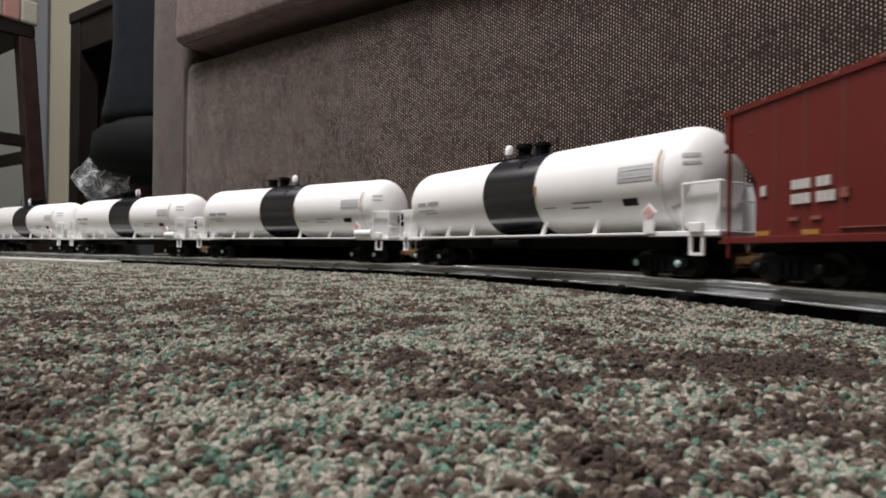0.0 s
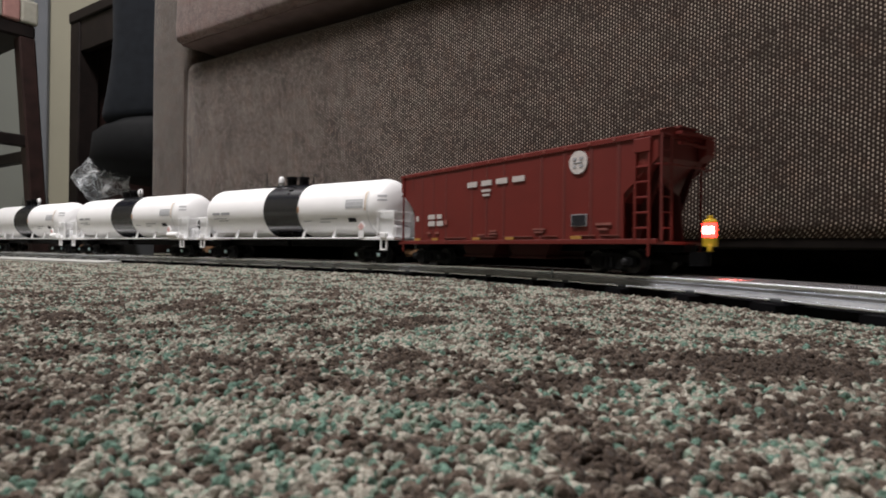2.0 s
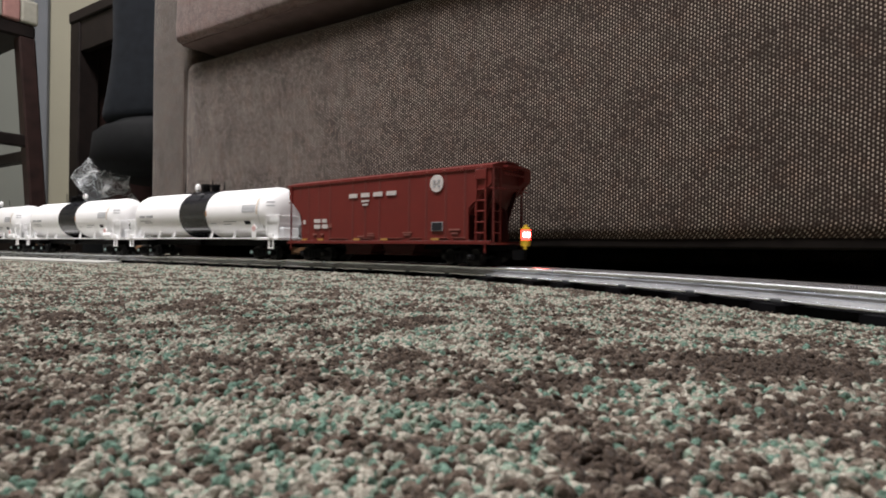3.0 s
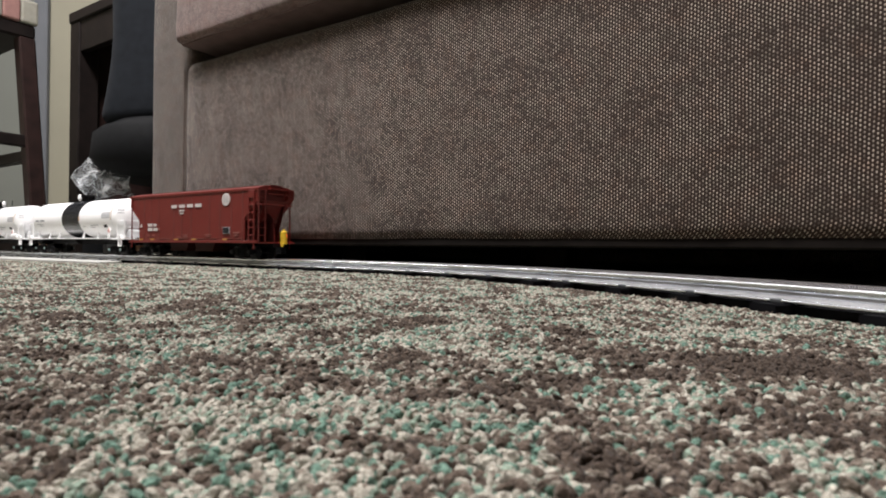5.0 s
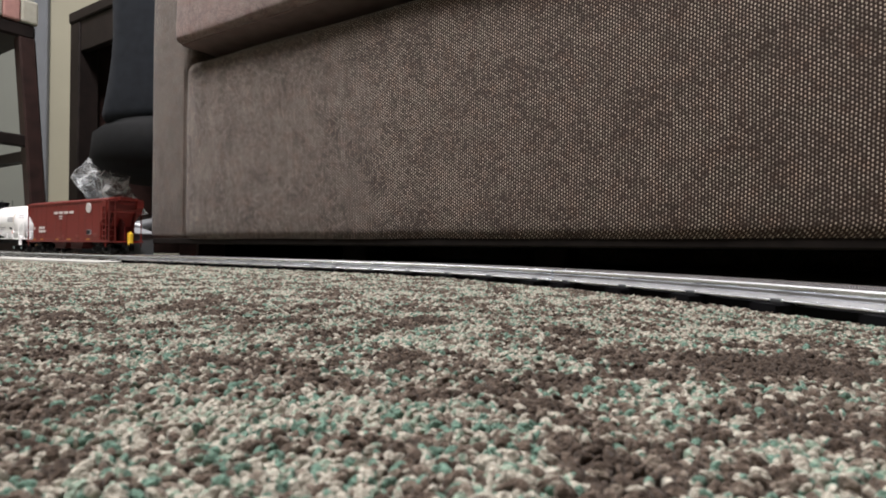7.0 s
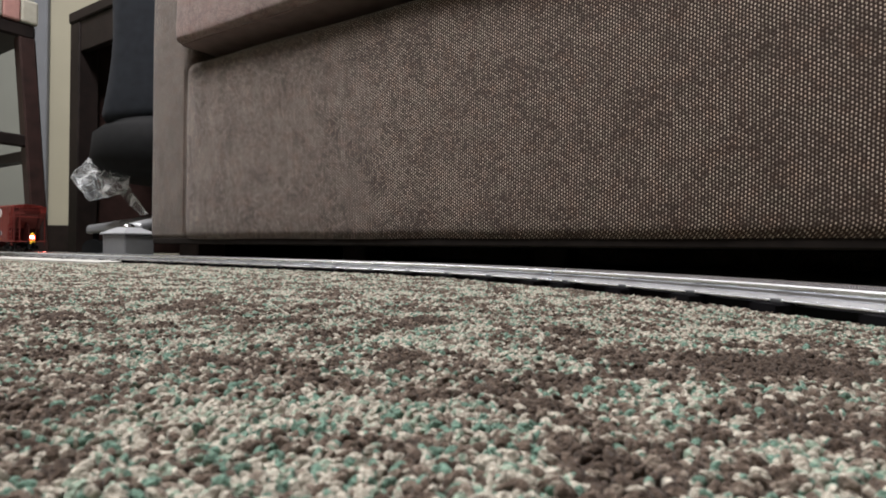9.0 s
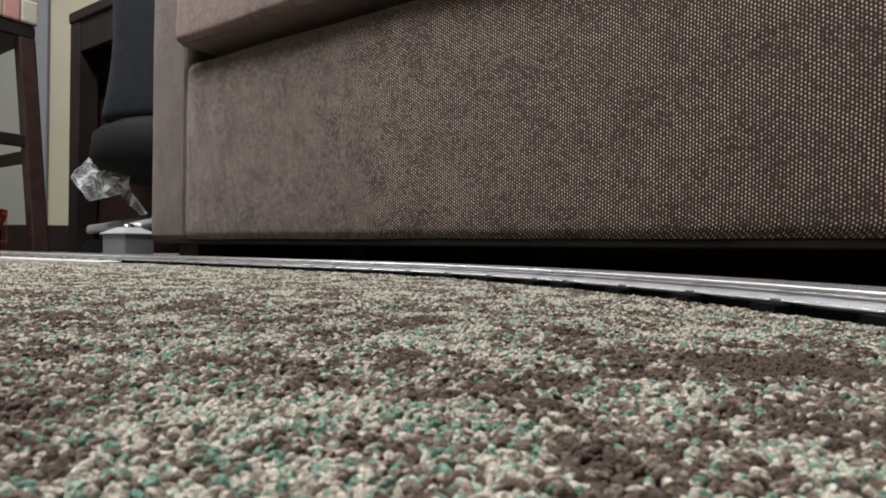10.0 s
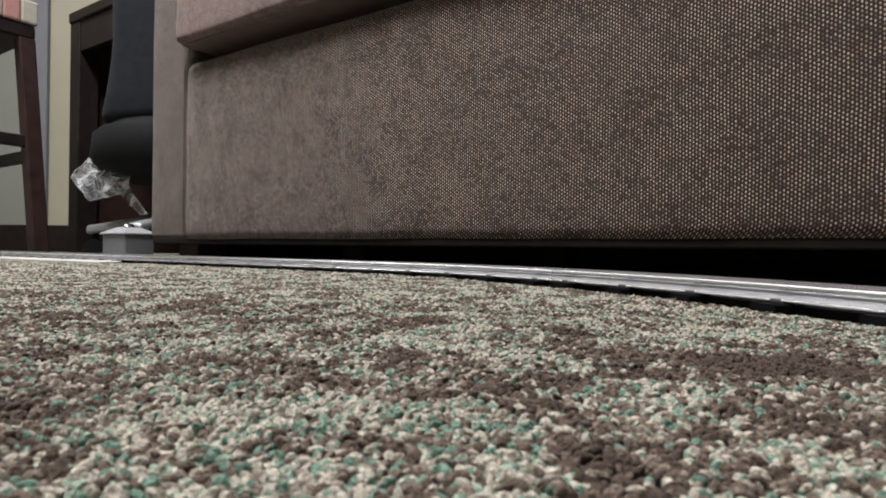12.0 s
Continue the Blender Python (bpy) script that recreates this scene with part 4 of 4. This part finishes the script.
for k in range(5):
    a = radians(183 + 72 * k)
    c, s = math.cos(a), math.sin(a)
    bm = B()
    vs = box(bm, 0.03, 0.29, -0.026, 0.026, 0.0, 0.03, 0.009, 2)
    for v in bm.verts:
        k2 = v.co.x / 0.29
        v.co.z = v.co.z * (1.15 - 0.35 * k2) + 0.108 - 0.045 * k2
        v.co.y *= 1.1 - 0.35 * k2
        v.co.x, v.co.y = v.co.x * c - v.co.y * s, v.co.x * s + v.co.y * c
    part("base_leg", bm, M_ALU, chair, "grey metal base leg", 50)
    bm = B()
    cx, cy = 0.27 * c, 0.27 * s
    for o in (-0.014, 0.014):
        cyl(bm, (cx - s * (o - 0.009), cy + c * (o - 0.009), 0.024), (cx - s * (o + 0.009), cy + c * (o + 0.009), 0.024), 0.026, 18)
    cyl(bm, (cx, cy, 0.02), (cx, cy, 0.075), 0.008, 8)
    part("caster", bm, M_CHAIRBLACK, chair, smooth=40)

# ---------------------------------------------------------------- plastic bag on the chair
def plastic_bag():
    """A thin pouch with broad facets, gathered at the top, pale tubes drawing the highlights of its folds."""
    rng = random.Random(11)
    bag = thing("plastic_bag", pose(-0.880, 1.50, 0.199, 0, 0, -8), "crumpled clear plastic bag hanging below the chair seat", "plastic bag")
    rim = [(-0.092, 0.010), (-0.060, 0.040), (-0.022, 0.072), (0.010, 0.050), (0.050, 0.046), (0.078, 0.040), (0.074, -0.006), (0.068, -0.030), (0.020, -0.040), (-0.036, -0.052), (-0.058, -0.030)]
    for side, name in ((-1, "front_sheet"), (1, "back_sheet")):
        bm = B()
        outer = [bm.verts.new((x, 0.0, z)) for x, z in rim]
        mid = [bm.verts.new((x * 0.62 + rng.uniform(-0.008, 0.008), side * rng.uniform(0.012, 0.034), z * 0.60 + rng.uniform(-0.008, 0.008))) for x, z in rim]
        tip = bm.verts.new((0.004, side * 0.026, 0.004))
        n = len(rim)
        for k in range(n):
            j = (k + 1) % n
            bm.faces.new((outer[k], outer[j], mid[j])), bm.faces.new((outer[k], mid[j], mid[k])), bm.faces.new((mid[k], mid[j], tip))
        crease_glints = [tuple(v.co.copy() for v in e.verts) for e in bm.edges]
        bmesh.ops.subdivide_edges(bm, edges=bm.edges[:], cuts=3, use_grid_fill=True)
        for v in bm.verts:
            v.co += Vector((0, 0.006, 0.003)) * noise.noise(v.co * 60)
        bmesh.ops.recalc_face_normals(bm, faces=bm.faces[:])
        sheet = part(name, bm, M_FILM, bag, smooth=25)
        bm = B()
        for p, q in crease_glints:
            if rng.random() < 0.5:
                m = (p + q) / 2 + Vector((rng.uniform(-0.004, 0.004), 0, rng.uniform(-0.004, 0.004)))
                r = rng.uniform(0.0004, 0.0016)
                cyl(bm, p, m, 0.0003, 5, r), cyl(bm, m, q, r, 5, 0.0003)
        part("fold_glint", bm, M_FOLDGLINT, sheet, "pale tubes along the folds, drawn as highlights", 60)
    bm = B()
    prism(bm, [(0.052, -0.034), (0.072, -0.012), (0.100, -0.050), (0.128, -0.084), (0.112, -0.088), (0.082, -0.064)], -0.003, 0.003)
    part("tail", bm, M_FILM, bag, "loose flat end of the film", 30)


plastic_bag()

# ---------------------------------------------------------------- grey box beside the track
M_LID = varied("pale_grey_plastic", (0.24, 0.25, 0.26), 0.4, vary=0.08, scale=60)
gb = thing("junction_box", pose(-0.700, 1.295, 0, 0, 0, -30), "grey plastic box with a hipped lid beside the track", "box")
bm = B()
box(bm, -0.042, 0.042, -0.034, 0.034, -0.002, 0.058, 0.002)
part("body", bm, M_GREYBOX, gb)
bm = B()
lo = [(-0.046, -0.038), (0.046, -0.038), (0.046, 0.038), (-0.046, 0.038)]
f = [bm.verts.new((x, y, 0.0584)) for x, y in lo] + [bm.verts.new((x, y, 0.061)) for x, y in lo] + [bm.verts.new((x * 0.42, y * 0.42, 0.074)) for x, y in lo]
bm.faces.new(f[0:4][::-1]), bm.faces.new(f[8:12])
for o in (0, 4):
    for k in range(4):
        j = (k + 1) % 4
        bm.faces.new((f[o + k], f[o + j], f[o + 4 + j], f[o + 4 + k]))
part("lid", bm, M_LID, gb, "paler grey sloping lid")
bm = B()
lathe(bm, [(0.073, 0.012), (0.078, 0.012), (0.082, 0.008), (0.083, 0.002)], 18, "z")
part("knob", bm, M_CHROME, gb, "shiny round knob", 40)

# ---------------------------------------------------------------- screws through the board
def screw(s, off, z):
    bm = B()
    lathe(bm, [(-0.004, 0.0022), (0.0, 0.0022), (0.0004, 0.0046), (0.0016, 0.0042), (0.0026, 0.002)], 14, "z")
    ob = part("screw", bm, M_CHROME, None, "", 40)
    ob.matrix_basis = Matrix.Translation(line_at(s, off, z))
    tagged(ob, "small shiny domed screw head beside the track", "screw", "screws")


screw(-0.815, -0.030, 0.0060)
screw(-0.800, 0.034, 0.0062)


# ---------------------------------------------------------------- carpet pile
# lighter and browner patches of the carpet: x, y, radius, weight
PATCHES = [(-0.033, 0.183, 0.015, -0.8), (0.022, 0.153, 0.015, -1.1), (0.081, 0.179, 0.021, -1.8), (0.108, 0.175, 0.022, -1.9), (0.13, 0.175, 0.014, -1.8), (0.042, 0.105, 0.009, -1.8), (0.025, 0.096, 0.007, -1.0), (-0.038, 0.089, 0.007, -1.0), (-0.089, 0.125, 0.011, -0.7), (0.054, 0.115, 0.007, -1.4), (0.039, 0.089, 0.005, -1.3), (0.066, 0.125, 0.006, -1.2), (-0.032, 0.315, 0.04, -0.4), (-0.168, 0.344, 0.067, -0.6), (0.067, 0.103, 0.011, 1.3), (0.088, 0.127, 0.007, 1.0), (0.013, 0.115, 0.009, 1.1), (0.027, 0.125, 0.007, 0.9), (0.053, 0.15, 0.007, 0.8), (0.13, 0.269, 0.024, 0.5), (-0.032, 0.117, 0.013, 1.1), (-0.016, 0.091, 0.01, 1.0), (-0.062, 0.088, 0.005, 0.7), (0.003, 0.209, 0.022, 0.6)]


def carpet_pile():
    """Loops of the carpet as many small uneven bumps, closest together and finest near at hand."""
    rng = np.random.default_rng(4)
    def dome(seg, rings):
        v, f = [(0, 0, 1)], []
        for r in range(1, rings + 1):
            a = math.pi * 0.56 * r / rings
            for k in range(seg):
                t = 2 * math.pi * (k + 0.5 * (r % 2)) / seg
                v.append((math.sin(a) * math.cos(t), math.sin(a) * math.sin(t), math.cos(a)))
        for k in range(seg):
            f.append((0, 1 + k, 1 + (k + 1) % seg))
        for r in range(rings - 1):
            for k in range(seg):
                a, b = 1 + r * seg + k, 1 + r * seg + (k + 1) % seg
                c, d = a + seg, b + seg
                sft = (r % 2)
                f += [(a, c, b), (b, c, d)] if sft == 0 else [(a, d, b), (a, c, d)]
        return np.array(v), np.array(f)
    bands = [(0.06, 0.34, 9, 4, 0.00235), (0.34, 0.62, 6, 2, 0.0032), (0.62, 1.62, 6, 2, 0.0042)]
    allv, allf, base_i = [], [], 0
    h = (math.cos(HEAD), math.sin(HEAD))
    for d0, d1, seg, rings, pitch in bands:
        xs = np.arange(-1.25, 1.25, pitch)
        ys = np.arange(d0, d1, pitch * 0.92)
        gx, gy = np.meshgrid(xs, ys)
        gx = gx + (np.arange(len(ys)) % 2)[:, None] * pitch * 0.5
        gx, gy = gx.ravel(), gy.ravel()
        gx = gx + rng.normal(0, pitch * 0.16, gx.size)
        gy = gy + rng.normal(0, pitch * 0.16, gy.size)
        side = (gx - X0) * -h[1] + (gy - Y0) * h[0]
        ring = np.hypot(gx - (X0 + RADIUS * h[1]), gy - (Y0 - RADIUS * h[0])) - RADIUS
        along = (gx - X0) * h[0] + (gy - Y0) * h[1]
        off = np.where(along < 0, side, ring)
        keep = (np.abs(gx) < gy * 0.80 + 0.02) & (off < 0.07) & ~((along < -0.50) & (off > -0.098))
        gx, gy = gx[keep], gy[keep]
        n = gx.size
        V, F = dome(seg, rings)
        rx, ry = pitch * rng.uniform(0.62, 1.0, n), pitch * rng.uniform(0.34, 0.48, n)
        rz = pitch * rng.uniform(0.55, 0.95, n)
        zc = -0.0022 + rng.uniform(-0.0006, 0.0006, n)
        # the pile rises and sinks in clumps of a few loops
        zc = zc + 0.0011 * np.array([noise.noise(Vector((a * 75, b * 110, 0.0))) for a, b in zip(gx, gy)])
        off = off[keep]
        low = np.clip((0.029 - np.abs(off)) / 0.003, 0, 1)
        zc = zc - low * 0.0022
        th = rng.uniform(-1.3, 1.3, n)
        c, s = np.cos(th), np.sin(th)
        tilt = rng.normal(0, 0.25, (n, 2))
        lx, ly, lz = V[:, 0][None] * rx[:, None], V[:, 1][None] * ry[:, None], V[:, 2][None] * rz[:, None]
        lump = 1 + 0.12 * rng.normal(0, 1, (n, V.shape[0]))
        lx, ly = lx * lump + tilt[:, :1] * lz, ly * lump + tilt[:, 1:] * lz
        P = np.stack([gx[:, None] + lx * c[:, None] - ly * s[:, None], gy[:, None] + lx * s[:, None] + ly * c[:, None], zc[:, None] + lz], -1).reshape(-1, 3)
        allv.append(P)
        allf.append((F[None] + (np.arange(n) * V.shape[0])[:, None, None]).reshape(-1, 3) + base_i)
        base_i += P.shape[0]
    P, F = np.concatenate(allv), np.concatenate(allf)
    me = bpy.data.meshes.new("carpet_pile")
    me.vertices.add(len(P)), me.loops.add(F.size), me.polygons.add(len(F))
    me.vertices.foreach_set("co", P.ravel())
    me.loops.foreach_set("vertex_index", F.ravel().astype(np.int32))
    me.polygons.foreach_set("loop_start", np.arange(0, F.size, 3, dtype=np.int32))
    me.polygons.foreach_set("use_smooth", np.ones(len(F), dtype=bool))
    me.update(calc_edges=True)
    patch = np.zeros(len(P))
    for px, py, r, w in PATCHES:
        patch += w * np.exp(-((P[:, 0] - px) ** 2 + (P[:, 1] - py) ** 2) / (2 * r * r))
    me.attributes.new("patch", "FLOAT", "POINT").data.foreach_set("value", patch)
    me.materials.append(M_PILE)
    tagged(new("carpet_pile", me), "brown, beige and green loop pile of the carpet", "carpet", kind="stuff")


carpet_pile()

# ---------------------------------------------------------------- movement
LEAD = [(0.0, 0.631), (0.5, 0.5165), (1.0, 0.4050), (1.5, 0.2970), (2.0, 0.1870), (2.5, 0.0760), (3.0, -0.0354), (4.0, -0.2540), (5.0, -0.4726), (6.0, -0.699), (7.0, -0.925), (9.0, -1.374), (9.5, -1.492), (12.0, -2.075)]


def rolled(t):
    """How far the train has gone on at t seconds, in metres."""
    ts, ss = [a for a, _ in LEAD], [b for _, b in LEAD]
    return float(np.interp(t, ts, ss)) - 0.631


def chord(s, half):
    """The pose of a car whose trucks stand at s - half and s + half."""
    p, q = line_at(s - half), line_at(s + half)
    yaw = math.atan2(q.y - p.y, q.x - p.x)
    m = (p + q) / 2
    return pose(m.x, m.y, 0, 0, 0, math.degrees(yaw)), yaw


def motions():
    steps = [k * 0.2 for k in range(61)]
    frames = [k / FPS for k in range(361)]
    spin = [(t, pose(0, 0, 0, 0, math.degrees(rolled(t) / WHEEL_R), 0)) for t in frames]
    for s0, car, trucks, half in CARS:
        walk(car, [(t, chord(s0 + rolled(t), half)[0]) for t in steps])
        for sd, tr in zip((-1, 1), trucks):
            rows = []
            for t in steps:
                s = s0 + rolled(t)
                yaw = head_at(s + sd * half) - chord(s, half)[1]
                rows.append((t, Matrix.Translation((sd * half, 0, RAIL_TOP)) @ pose(0, 0, 0, 0, 0, math.degrees(yaw))))
            walk(tr, rows)
            for w in tr.children:
                if w.name.startswith("wheelset"):
                    at = Matrix.Translation(w.location)
                    walk(w, [(t, at @ m) for t, m in spin])
    # the marker lamp shows its lit half for a quarter of a second at each turn
    lamp = HOPPER[3]
    at = Matrix.Translation(lamp.location)
    rows, t = [(0.0, 180)], 0.75
    while t < 11.8:
        rows += [(t - 0.19, 180), (t - 0.167, 120), (t - 0.145, 60), (t - 0.125, 0), (t + 0.10, 0), (t + 0.12, -60), (t + 0.14, -120), (t + 0.16, -180)]
        t += 1.175
    rows.append((12.0, -180))
    walk(lamp, [(a, at @ pose(0, 0, 0, 0, 0, d + 50)) for a, d in rows])


motions()
